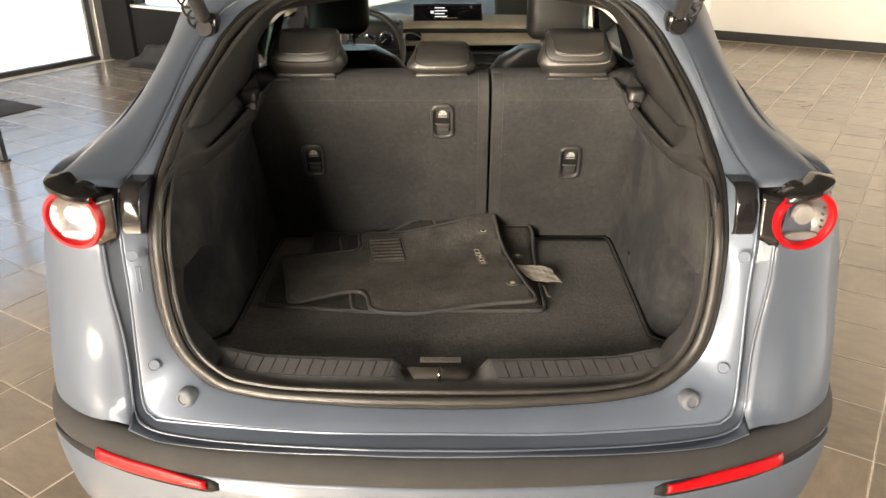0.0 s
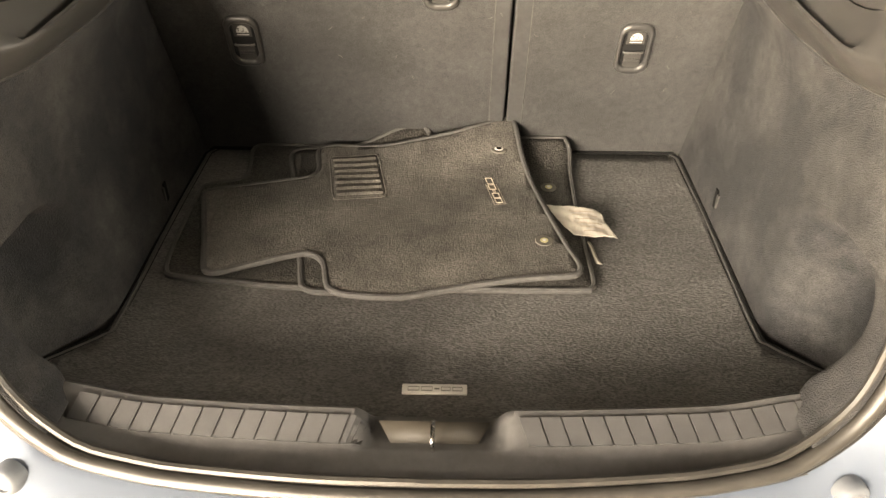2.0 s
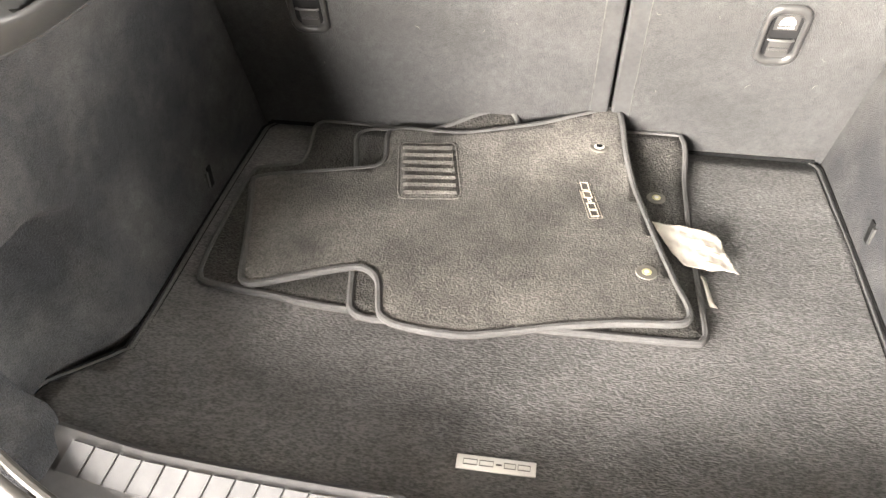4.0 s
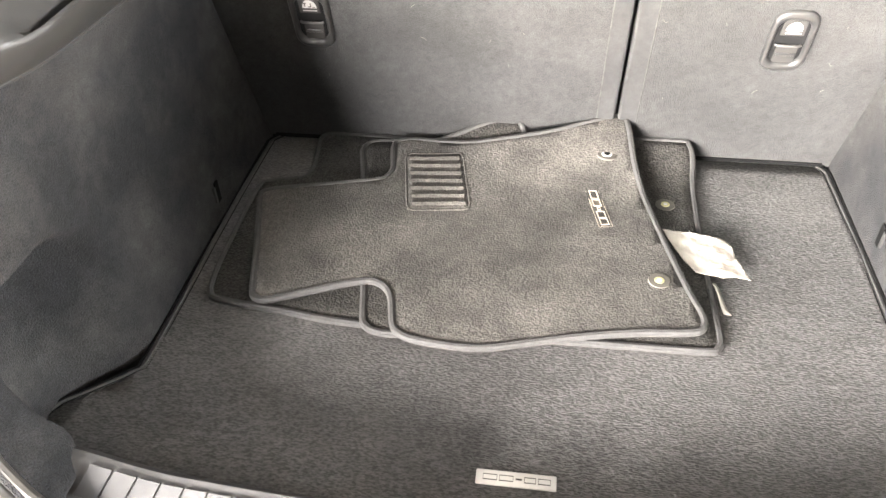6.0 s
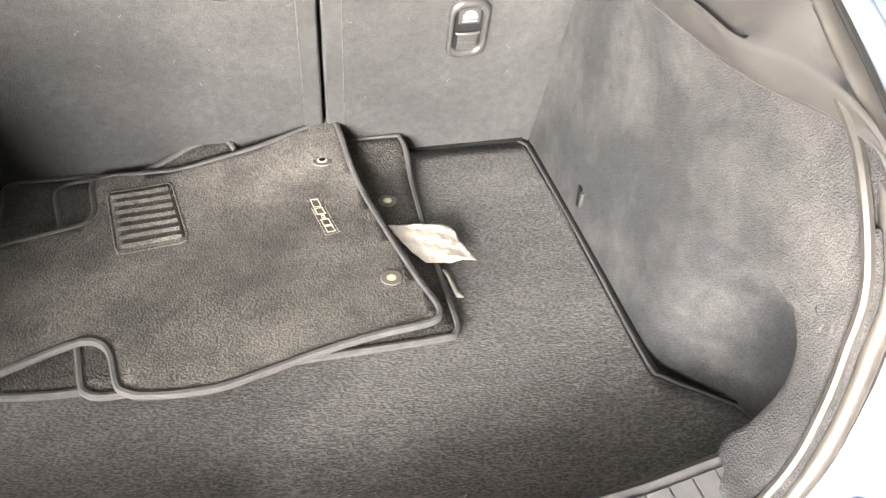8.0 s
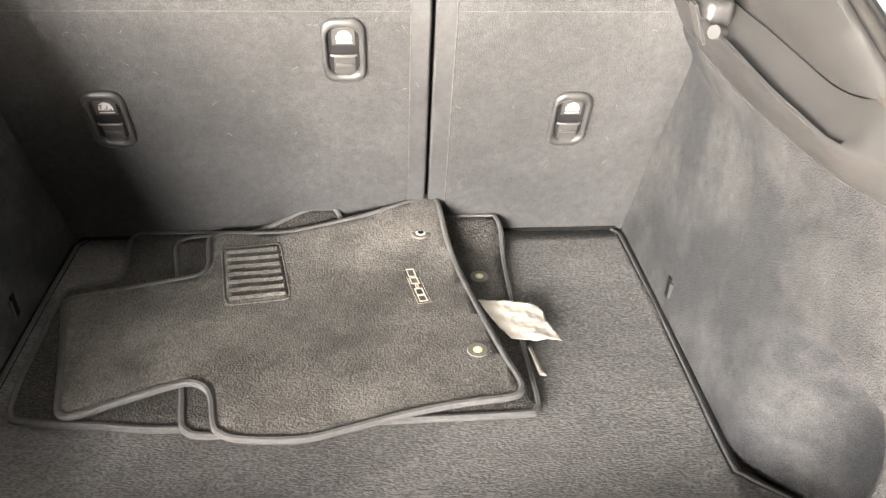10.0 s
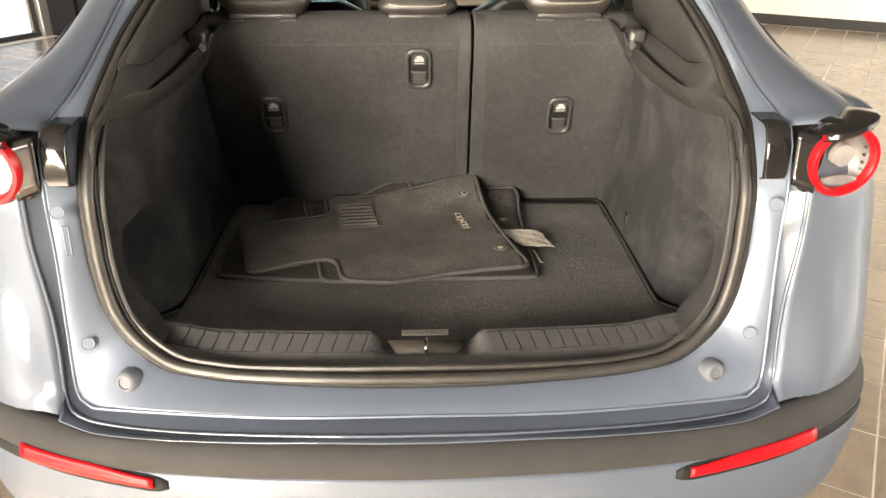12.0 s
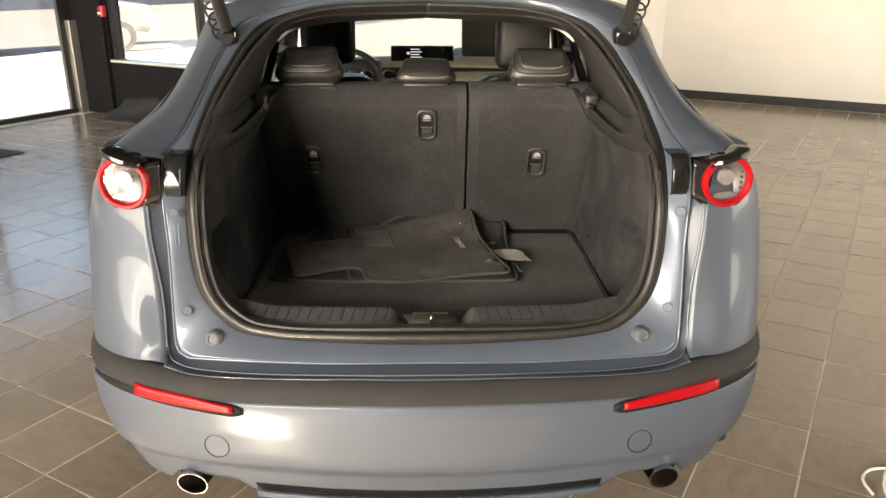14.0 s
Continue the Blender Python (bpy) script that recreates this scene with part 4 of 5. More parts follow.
# black cord painted in for the shade under the seal
part("sill_seam", tube([(x, .068 + .2 * x * x, .7375) for x in np.linspace(-.035, .045, 8)], .004, 6), DEEP_BLACK, car, "black cord drawn as the shaded drain gap under the seal")


# carpeted side walls with a pocket behind the wheel housing
TRIM_LOW = [(.500, .88, 1.176), (.508, .742, 1.152), (.515, .645, 1.141), (.522, .553, 1.139), (.528, .49, 1.138), (.533, .437, 1.140), (.542, .375, 1.147), (.548, .315, 1.158), (.552, .268, 1.162), (.555, .238, 1.150), (.557, .218, 1.115), (.557, .203, 1.07)]
TRIM_RIDGE = [(.462, .88, 1.240), (.474, .742, 1.216), (.484, .645, 1.203), (.494, .555, 1.190), (.502, .49, 1.184), (.512, .433, 1.179), (.532, .372, 1.188), (.545, .315, 1.186), (.552, .272, 1.176), (.556, .24, 1.156), (.559, .22, 1.118), (.559, .204, 1.07)]
TRIM_SEAM = [(.515, .90, 1.246), (.525, .745, 1.228), (.529, .65, 1.224), (.532, .565, 1.219), (.534, .50, 1.216), (.537, .452, 1.222), (.547, .405, 1.234), (.553, .345, 1.200), (.557, .285, 1.172), (.560, .247, 1.152), (.562, .224, 1.118), (.562, .206, 1.07)]


def trim_low(y, axis):
    return interp(y, [(p[1], p[axis]) for p in TRIM_LOW[::-1]] + [(1.0, (.496, 1.0, 1.19)[axis])])


def side_wall(y, f):
    top = trim_low(y, 2)
    z = .715 + (top + .004 - .715) * f
    x = .514 + .028 * (z - .72) / .42 + .012 * ease(.30 - y, 0, .12) * ease(z, .97, 1.0)
    front = ease(.445 - y, 0, .13)
    low = ease(.982 - .035 * ease(y, .33, .45) - z, 0, .022)
    x += .078 * front * low
    k = ease(z, top - .08, top)
    return Vector((x * (1 - k) + (trim_low(y, 0) + .001) * k, y, z))


FUNNEL = [(.470, .200, .792), (.487, .217, .815), (.505, .212, .845), (.526, .215, .88), (.536, .222, .912), (.541, .236, .942), (.544, .262, .968), (.547, .285, .99), (.550, .285, 1.03), (.552, .262, 1.07), (.553, .235, 1.098)]
INNER = [(.470, .128, .795), (.497, .135, .822), (.522, .146, .862), (.540, .160, .935), (.543, .17, .99), (.546, .182, 1.06), (.551, .215, 1.105)]
for sx in (1, -1):
    bm = sheet([[side_wall(y, f) for y in np.linspace(.235 - .035 * ease(f, .58, .66), .99, 50)] for f in np.linspace(0, 1, 80)])
    lining = part("side_lining", mirror(bm, sx), CARPET, car, "charcoal carpeted side lining, dusty and scuffed", thick=0.002)
    fa, fb = smooth_curve(INNER, 30), smooth_curve(FUNNEL, 30)
    rows = []
    for f, k in ((0, 0), (.3, .004), (.7, .003), (.92, 0), (1.0, -.002)):
        rows.append([tuple(fa[i] * (1 - f) + fb[i] * f - (k, 0, 0)) for i in range(30)])
    rows.append([tuple(p + (.006, .006, 0)) for p in fb])
    rows.append([tuple(p + (.03, .012, 0)) for p in fb])
    part("rear_lining", mirror(sheet(rows), sx), CARPET, car, "charcoal carpeted rim inside the door seal", thick=0.002)
    # fastener slot with a pale scratch
    slot = part("tie_slot", mirror(box(.5150, .5205, .725, .737, .752, .790), sx), DEEP_BLACK, lining, "narrow dark slot in the lining")
    part("slot_clip", mirror(box(.5135, .5175, .716, .722, .758, .786), sx), LUG_GREY, slot)
    # moulded ledge: face, ridge, groove and the seam under the pillar cover
    A, R, C = (smooth_curve(c, 60) for c in (TRIM_LOW, TRIM_RIDGE, TRIM_SEAM))
    deep = np.array([[0, 0, ease(p[1], .40, .47)] for p in R])
    rows = [A + (.010, 0, -.004), A + (.002, 0, -.003), A + (-.001, 0, .001), A * .9 + R * .1 - (.003, 0, 0), A * .5 + R * .5 - deep * .004, A * .12 + R * .88 - (.002, 0, .001), R, R * .94 + C * .06 + (0, 0, .0005),
            R * .74 + C * .26 - deep * .020, R * .55 + C * .45 - deep * .025, R * .4 + C * .6 - deep * .016, R * .12 + C * .88 - deep * .004, C, C + (.006, 0, -.008)]
    trim = part("upper_trim", mirror(sheet([[tuple(p) for p in r] for r in rows]), sx), TRIM_PLASTIC, car, "black moulded plastic shelf ledge", thick=0.002)
    mould = (R * .62 + C * .38 - deep * .0225)[11:30]
    part("mould_line", tube([(sx * p[0], p[1], p[2] + .0005) for p in mould], .0012, 6), TRIM_PLASTIC, trim)
    part("trim_edge", tube([(sx * (p[0] - .001), p[1], p[2]) for p in A], .0028, 8), TRIM_PLASTIC, trim)
    hook = part("shelf_hook", mirror(rounded_box(.476, .516, .722, .778, 1.200, 1.240, .010), sx), TRIM_PLASTIC, trim, "parcel shelf support")
    tab = [Vector(p) for p in ((.474, .776, 1.228), (.470, .742, 1.230), (.487, .728, 1.180), (.485, .756, 1.186))]
    bm = bmesh.new()
    for d in (0, .006):
        bm.faces.new([bm.verts.new(p - Vector((d, d * .5, 0))) for p in tab])
    fa = list(bm.faces)
    for i in range(4):
        bm.faces.new((fa[0].verts[i], fa[0].verts[(i + 1) % 4], fa[1].verts[(i + 1) % 4], fa[1].verts[i]))
    part("tab", mirror(bm, sx), LUG_GREY, hook, "grey plastic tab", bevel=0.0012)
    part("lug", mirror(disc((.488, .694, 1.208), .0095, (-.75, -.55, .25), .020, 20), sx), LUG_GREY, hook, "round grey plastic lug")
    # pillar cover between the seam and the door seal
    inner_up = smooth_curve([(.553, .395, 1.226), (.548, .42, 1.240), (.540, .455, 1.259), (.525, .53, 1.30), (.506, .62, 1.345), (.473, .715, 1.395), (.417, .815, 1.446), (.27, .89, 1.478), (0, .92, 1.488)], 60)
    Q = smooth_curve([(.553, .398, 1.232), (.547, .408, 1.237), (.537, .455, 1.225), (.535, .50, 1.219), (.533, .565, 1.222), (.530, .65, 1.227), (.527, .745, 1.231), (.524, .86, 1.246), (.518, .90, 1.29), (.500, .93, 1.34), (.455, .955, 1.398), (.30, .975, 1.432), (0, .985, 1.448)], 60)
    rows = [inner_up + (.006, 0, .006), inner_up, inner_up * .75 + Q * .25 - (.003, 0, .003), inner_up * .3 + Q * .7 - (.002, 0, .002), Q, Q + (.004, .006, -.002), Q + (.03, .05, .0)]
    part("pillar_trim", mirror(sheet([[tuple(p) for p in r] for r in rows]), sx), TRIM_PLASTIC, car, "dark grey plastic pillar trim", thick=0.002)
    # inner quarter cover and the outer pillar behind the side window
    rows = [[(sx * x, y, z) for y, x, z in ((.86, .545, z0), (1.0, .585, z0), (1.25, .635, z0), (1.48, .655, z0))] for z0 in (1.02, 1.15, 1.28)] + [[(sx * x, y, z) for y, x, z in ((.86, .50, 1.40), (1.0, .53, 1.43), (1.25, .58, 1.45), (1.42, .595, 1.45))]]
    part("quarter_cover", sheet(rows), DASH_BLACK, car, "black plastic quarter cover", thick=0.004)
    rows = [[(sx * .80, y, interp(y, BELT)) for y in (.85, 1.1, 1.3, 1.5)], [(sx * .735, y, 1.26) for y in (.85, 1.1, 1.3, 1.5)], [(sx * .645, y, 1.465) for y in (.95, 1.1, 1.3, 1.45)]]
    part("quarter_pillar", sheet(rows), PAINT, car, thick=0.003)
head_c = smooth_curve([(.470, .93, 1.385), (.425, .945, 1.420), (.36, .955, 1.438), (.25, .965, 1.452), (0, .975, 1.462)], 40)
head_c = np.r_[head_c, (head_c * (-1, 1, 1))[-2::-1]]
part("header_trim", sheet([[tuple(p + d) for p in head_c] for d in ((0, -.012, .012), (0, -.006, -.004), (0, .004, -.010), (0, .03, -.008), (0, .09, .0))]), HEADLINER, car, "pale headliner edge over the opening", thick=0.003)

# cargo floor board
FZ = .722
FLOOR_HALF = [(0, .982), (.465, .982), (.494, .979), (.506, .966), (.510, .94), (.512, .70), (.510, .42), (.520, .385), (.565, .345), (.60, .31), (.60, .25), (.54, .205), (.3, .195), (0, .19)]
half = smooth_curve(FLOOR_HALF, 140)
floor_outline = [tuple(p) for p in np.r_[half, (half * (-1, 1))[-2:0:-1]]]
board = thing("boot_floor", (0, .6, .70), "charcoal carpeted boot floor board with bound edges", "boot floor")
part("carpet", filled(floor_outline, lambda x, y: FZ + .0015 * noise.noise(Vector((x * 6, y * 6, 1))), .05), FLOOR_CARPET, board, thick=0.006)
for sx in (1, -1):
    part("binding", tube([(sx * (x - .0055), y, FZ + .0015) for x, y in half[26:107]], .0032, 8), MAT_BINDING, board, "grey bound edge")
    part("stitch_line", tube([(sx * (x - .0112), y, FZ + .0026) for x, y in half[28:107]], .0011, 6), DEEP_BLACK, board, "dark stitch line")
    # black cord: the shade in the gap is put into its colour
    part("edge_gap", tube([(sx * (x + .001), y, FZ + .0015) for x, y in half[24:107]], .0034, 8), DEEP_BLACK, board, "black cord drawn as the shaded gap along the edge")
# another black cord, painting the shade where the seat meets the board
part("edge_gap", tube([(x, .983, FZ + .004) for x in np.linspace(-.50, .50, 20)], .0065, 8), DEEP_BLACK, board, "black cord drawn as the shaded gap along the seat foot")
plate = part("label_plate", rounded_box(-.0425, .051, .269, .2885, FZ + .003, FZ + .0062, .0012, 2), PLATE, board, "small pale metal nameplate")
# the model name on the plate is kept as plain dark shapes
for x0, x1 in ((-.034, -.018), (-.015, .001), (.004, .011), (.014, .027), (.030, .044)):
    y0, y1 = (.2752, .2822) if x1 - x0 > .01 else (.2782, .2792)
    part("mark", tube([(x0, y0, FZ + .0063), (x1, y0, FZ + .0063), (x1, y1, FZ + .0063), (x0, y1, FZ + .0063)], .0007, 5, True), INK, plate)

# ---- rear seats ----
SEAT = [(1.10, .62), (1.0, .66), (.988, .70), (.968, .78), (.940, .88), (.912, .98), (.880, 1.09), (.858, 1.16), (.852, 1.185), (.856, 1.212), (.866, 1.230), (.885, 1.242), (.92, 1.247), (1.0, 1.243), (1.05, 1.22), (1.09, 1.12), (1.17, .80), (1.16, .66)]
seat_c = smooth_curve(SEAT, 70)


def seat_face(z):
    """How far back the carpeted rear of the seat stands at a height."""
    back = [p for p in seat_c if .69 < p[1] < 1.19 and p[0] < 1.0]
    return interp(z, [(p[1], p[0]) for p in back])


def rear_seat(name, x0, x1, label):
    st = thing(name, ((x0 + x1) / 2, 1.05, .62), label, "car seat", "rear seat backs")
    rows = []
    for x, k in ((x0, .96), (x0 + .0015, .985), (x0 + .004, 1.0), *((x, 1.0) for x in np.linspace(x0 + .05, x1 - .05, 8)), (x1 - .004, 1.0), (x1 - .0015, .985), (x1, .96)):
        rows.append([(x, 1.03 + (p[0] - 1.03) * k, .95 + (p[1] - .95) * (1 - (1 - k) * .4)) for p in seat_c])
    bm = sheet(rows, closed=True)
    for r in (rows[0], rows[-1]):
        bm.faces.new([bm.verts.new(p) for p in r])
    part("backrest", bm, SEAT_FELT, st, "charcoal felt-covered seat back")
    part("fold_seam", tube([(x, seat_face(1.185) - .0003, 1.186) for x in np.linspace(x0 + .02, x1 - .02, 12)], .0013, 6), SEAM_DUST, st, "dusty sewn fold seam")
    inner = x1 if x1 < .2 else x0
    sgn = -1 if x1 < .2 else 1
    line = [p for p in seat_c if p[1] > .72 and p[0] < .985 and not (p[0] > .91 and p[1] > 1.15)]
    part("edge_strip", sheet([[(inner + sgn * d, p[0] - .0007, p[1] + .0004) for p in line] for d in (.0035, .012, .021, .030)]), SEAT_EDGE, st, "felt edge strip with a sewn seam")
    part("edge_seam", tube([(inner + sgn * .0305, p[0] - .0003, p[1]) for p in line], .0011, 5), SEAM_DUST, st)
    return st


seat_wide = rear_seat("rear_seat_back", -.535, .1285, "wide charcoal felt-backed rear seat section with two headrests")
seat_narrow = rear_seat("rear_seat_back", .1345, .540, "narrow charcoal felt-backed rear seat section with one headrest")


def anchor(seat, x, z, w=.059, h=.103):
    """A child-seat anchor in its oval bezel."""
    slope = math.atan2(seat_face(z - .05) - seat_face(z + .05), .1)
    m = Matrix.Translation((x, seat_face(z) - .001, z)) @ Matrix.Rotation(slope, 4, "X")

    def oval(k, n=10):
        r = .020 * k
        out = []
        for cx, cz, a0 in ((w / 2 * k - r, h / 2 * k - r, 0), (-w / 2 * k + r, h / 2 * k - r, 90), (-w / 2 * k + r, -h / 2 * k + r, 180), (w / 2 * k - r, -h / 2 * k + r, 270)):
            out += [(cx + r * math.cos(radians(a0 + 90 * i / n)), cz + r * math.sin(radians(a0 + 90 * i / n))) for i in range(n + 1)]
        return out
    rows = []
    for k, d in ((1.10, 0), (1.10, -.0025), (1.06, -.0060), (.99, -.0076), (.90, -.0076), (.83, -.0060), (.79, -.0025), (.78, .0010)):
        rows.append([m @ Vector((a, d, b)) for a, b in oval(k)])
    bez = part("anchor_bezel", sheet(rows, closed=True), BEZEL, seat, "black oval child-seat anchor bezel")
    # nearly flat face; the hollow's shade is painted as near-black
    bm = bmesh.new()
    bm.faces.new([bm.verts.new(m @ Vector((a, -.0004, b))) for a, b in oval(.84)])
    part("well", bm, RECESS, bez, "anchor well, its shade put into a near-black face")
    part("label_panel", box(-.0165, .0175, -.0022, -.0006, .011, .043, m=m), LUG_GREY, bez, bevel=.0006)
    part("anchor_bar", tube([m @ Vector((a, d, -.006)) for a, d in ((-.019, -.003), (-.015, -.0052), (0, -.0056), (.015, -.0052), (.019, -.003))], .0022, 8), STEEL_DULL, bez, "steel anchor bar")
    part("flap", box(-.0150, .0170, -.0026, -.0006, -.041, -.010, m=m), LUG_GREY, bez, bevel=.0008)
    part("flap_ridge", box(-.0125, .0145, -.0046, -.0022, -.0265, -.0215, m=m), BEZEL, bez, bevel=.0008)
    # pale printed child-seat pictogram on the upper panel
    dome = [(.0115 * math.cos(t), .0205 + .0155 * math.sin(t) ** .8) for t in np.linspace(0, math.pi, 16)]
    bm = bmesh.new()
    bm.faces.new([bm.verts.new(m @ Vector((a + .001, -.0026, b))) for a, b in dome])
    sign = part("pictogram", bm, ICON, bez, "pale printed pictogram", smooth=False)
    for a0, a1, b0, b1 in ((-.0100, -.0035, .0290, .0304), (-.0065, -.0052, .0235, .0290), (-.0010, .0035, .0225, .0240), (.0030, .0044, .0240, .0300), (.0062, .0098, .0215, .0228)):
        part("mark", box(a0, a1, -.0031, -.0025, b0, b1, m=m), INK, sign, smooth=False)
    part("caption_bar", box(-.0105, .0125, -.0028, -.0021, .0150, .0166, m=m), ICON, bez, smooth=False)


anchor(seat_wide, -.373, .999)
anchor(seat_wide, -.001, 1.123)
anchor(seat_narrow, .362, .991)


def lint(owner, n, seed, place):
    """Short pale fibres lying on a cloth surface; place(a, b) gives a point on it."""
    rng = random.Random(seed)
    bm = bmesh.new()
    for _ in range(n):
        a, b, turn, bend, long = rng.random(), rng.random(), rng.random() * 6.28, rng.uniform(-1.2, 1.2), rng.uniform(.003, .011)
        pts = []
        for k in range(4):
            w = turn + bend * k / 3
            pts.append((a, b, long * k / 3 * math.cos(w), long * k / 3 * math.sin(w)))
        tube([place(*p) for p in pts], .00032, 4, bm=bm)
    tagged(part("lint", bm, LINT, owner, "scattered pale lint fibres"), "scattered pale lint fibres", kind="stuff")


def on_seat(x0, x1, low):
    def place(a, b, du, dv):
        z = low + (1.18 - low) * b ** .6 + dv
        return (x0 + (x1 - x0) * a + du, seat_face(z) - .0008, z)
    return place


lint(seat_wide, 22, 3, on_seat(-.40, .11, .86))
lint(seat_narrow, 12, 5, on_seat(.16, .47, .86))


def headrest(seat, x, y, z, w, h, d, seams):
    def width(f):
        return w / 2 * (.87 + .13 * ease(f, 0, .28)) * (1 - .23 * ease(f, .28, 1.0))

    def centre_y(f):
        return y - .035 * math.sin(math.pi * f * .8) + .06 * f

    def depth(f):
        return d * (1 - .5 * max(0, f - .6) ** 1.3) * (.9 + .1 * ease(f, 0, .3))

    def rear(u, f, out=0.0):
        """A point on the rear face: u across (-1 to 1), f up (0 to 1)."""
        return Vector((x + width(f) * u, centre_y(f) - depth(f) / 2 * max(0.0, 1 - abs(u) ** 3.4) ** (1 / 3.4) - out, z + h * f))
    rows = []
    e = 2 / 3.4
    for f in np.linspace(0, 1, 17):
        rows.append([(x + width(f) * math.copysign(abs(math.cos(a)) ** e, math.cos(a)), centre_y(f) + depth(f) / 2 * math.copysign(abs(math.sin(a)) ** e, math.sin(a)), z + h * f)
                     for a in np.linspace(0, 2 * math.pi, 40, endpoint=False)])
    top = [(x + (p[0] - x) * .9, y + .055 + (p[1] - y - .055) * .82, p[2] + .008) for p in rows[-1]]
    rows.append(top)
    bm = sheet(rows, closed=True)
    for r in (rows[0], rows[-1]):
        bm.faces.new([bm.verts.new(p) for p in r])
    hr = part("headrest", bm, LEATHER, seat, "black leather headrest with grey stitching")
    for wide, low, stitched in seams:
        path = smooth_curve([(-wide * 1.12, .97), (-wide * 1.06, low + .30), (-wide * .86, low + .07), (-wide * .55, low), (0, low - .01), (wide * .55, low), (wide * .86, low + .07), (wide * 1.06, low + .30), (wide * 1.12, .97)], 44)
        part("welt", tube([rear(u, f, .0006) for u, f in path], .0030, 6), LEATHER, hr)
        part("seam", tube([rear(u, f + .018, .0001) for u, f in path if f < .94], .0017, 5), DEEP_BLACK, hr)
        if stitched:
            bm = bmesh.new()
            run = [p for p in path if abs(p[0]) < wide * .9]
            for p, q in zip(run, run[1:]):
                for k in range(2):
                    a, b = p + (q - p) * (k / 2), p + (q - p) * (k / 2 + .32)
                    tube([rear(a[0], a[1] - .045, .0014), rear(b[0], b[1] - .045, .0014)], .0013, 4, bm=bm)
            part("stitching", bm, THREAD, hr, "grey contrast stitching")
    part("base", rounded_box(x - w * .37, x + w * .37, y - d * .46, y + d * .3, z - .010, z + .004, .004), TRIM_PLASTIC, hr, "plastic base plate")
    for dx in (-.28, .28):
        part("post_guide", rounded_box(x + w * dx - .022, x + w * dx + .022, y - d * .55, y - d * .1, z - .016, z - .007, .003), LUG_GREY, hr)
        part("post", tube([(x + w * dx, y, z - .05), (x + w * dx, y, z + .02)], .006, 8), CHROME, hr)


headrest(seat_wide, -.374, .935, 1.250, .220, .096, .11, ((.76, .60, False), (.90, .36, False)))
headrest(seat_wide, -.002, .935, 1.247, .194, .062, .10, ((.84, .42, True),))
headrest(seat_narrow, .367, .935, 1.249, .214, .092, .11, ((.76, .60, True), (.90, .36, True)))


# ---- floor mats stacked in the boot ----
def mat(name, outline, z_of, label, pile, thick=.008, n=300, step=.03):
    o = [tuple(p) for p in smooth_curve(outline, n, True)]
    t = thing(name, (o[0][0], o[0][1], z_of(*o[0])), label, "car mat", "stacked car mats")
    part("carpet", filled(o, lambda x, y: z_of(x, y) + thick * .5, step), pile, t, thick=thick)
    part("binding", tube([(x, y, z_of(x, y) + thick * .62) for x, y in o], .0058, 8, True), MAT_BINDING, t, "grey bound edge")
    return t


def z_low(x, y):
    return FZ + .0045 + .030 * ease(y, .87, .97) * ease(x, -.12, .20) + .006 * ease(y, .90, .97)


def z_third(x, y):
    return FZ + .0125 + .050 * ease(y, .925, .976) * ease(x, -.24, -.06)


def z_top(x, y):
    return .7405 + .004 * ease(x, -.45, -.25) * ease(y, .45, .55) + .058 * ease(y, .80, .97) * ease(x, -.25, .13) + .003 * noise.noise(Vector((x * 5, y * 5, 3)))


BOTTOM = [(-.398, .966), (-.404, .945), (-.397, .880), (-.398, .855), (-.408, .837), (-.462, .820), (-.475, .797), (-.475, .70), (-.472, .60), (-.467, .552), (-.461, .535), (-.443, .524), (-.34, .511), (-.225, .499), (.08, .500), (.238, .502),
          (.259, .508), (.2655, .528), (.264, .62), (.263, .76), (.266, .88), (.267, .935), (.260, .960), (.243, .967), (.1, .966), (-.1, .968), (-.33, .973), (-.385, .974)]
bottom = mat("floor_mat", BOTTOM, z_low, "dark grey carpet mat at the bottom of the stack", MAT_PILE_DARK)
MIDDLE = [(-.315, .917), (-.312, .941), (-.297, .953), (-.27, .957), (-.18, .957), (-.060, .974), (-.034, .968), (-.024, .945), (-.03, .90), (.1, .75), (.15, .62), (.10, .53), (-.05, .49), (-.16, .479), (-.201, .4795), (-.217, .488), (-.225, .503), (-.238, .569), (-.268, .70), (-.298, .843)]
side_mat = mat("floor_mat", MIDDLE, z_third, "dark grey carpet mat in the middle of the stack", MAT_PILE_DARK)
TOP = [(-.456, .758), (-.450, .772), (-.420, .784), (-.355, .799), (-.271, .819), (-.253, .832), (-.247, .858), (-.258, .922), (-.252, .942), (-.220, .950), (-.126, .932), (-.063, .932), (.020, .938), (.098, .958), (.130, .973), (.148, .962),
       (.161, .885), (.177, .821), (.201, .712), (.226, .602), (.241, .548), (.239, .526), (.220, .517), (.147, .509), (.063, .492), (-.018, .470), (-.057, .461), (-.102, .460), (-.147, .465), (-.168, .474), (-.179, .488), (-.190, .535),
       (-.203, .558), (-.223, .569), (-.247, .565), (-.31, .540), (-.368, .518), (-.386, .520), (-.395, .534), (-.417, .62), (-.440, .703)]
top_mat = mat("floor_mat", TOP, z_top, "grey carpet mat with heel pad lying on top of the stack", MAT_PILE, n=340, step=.02)


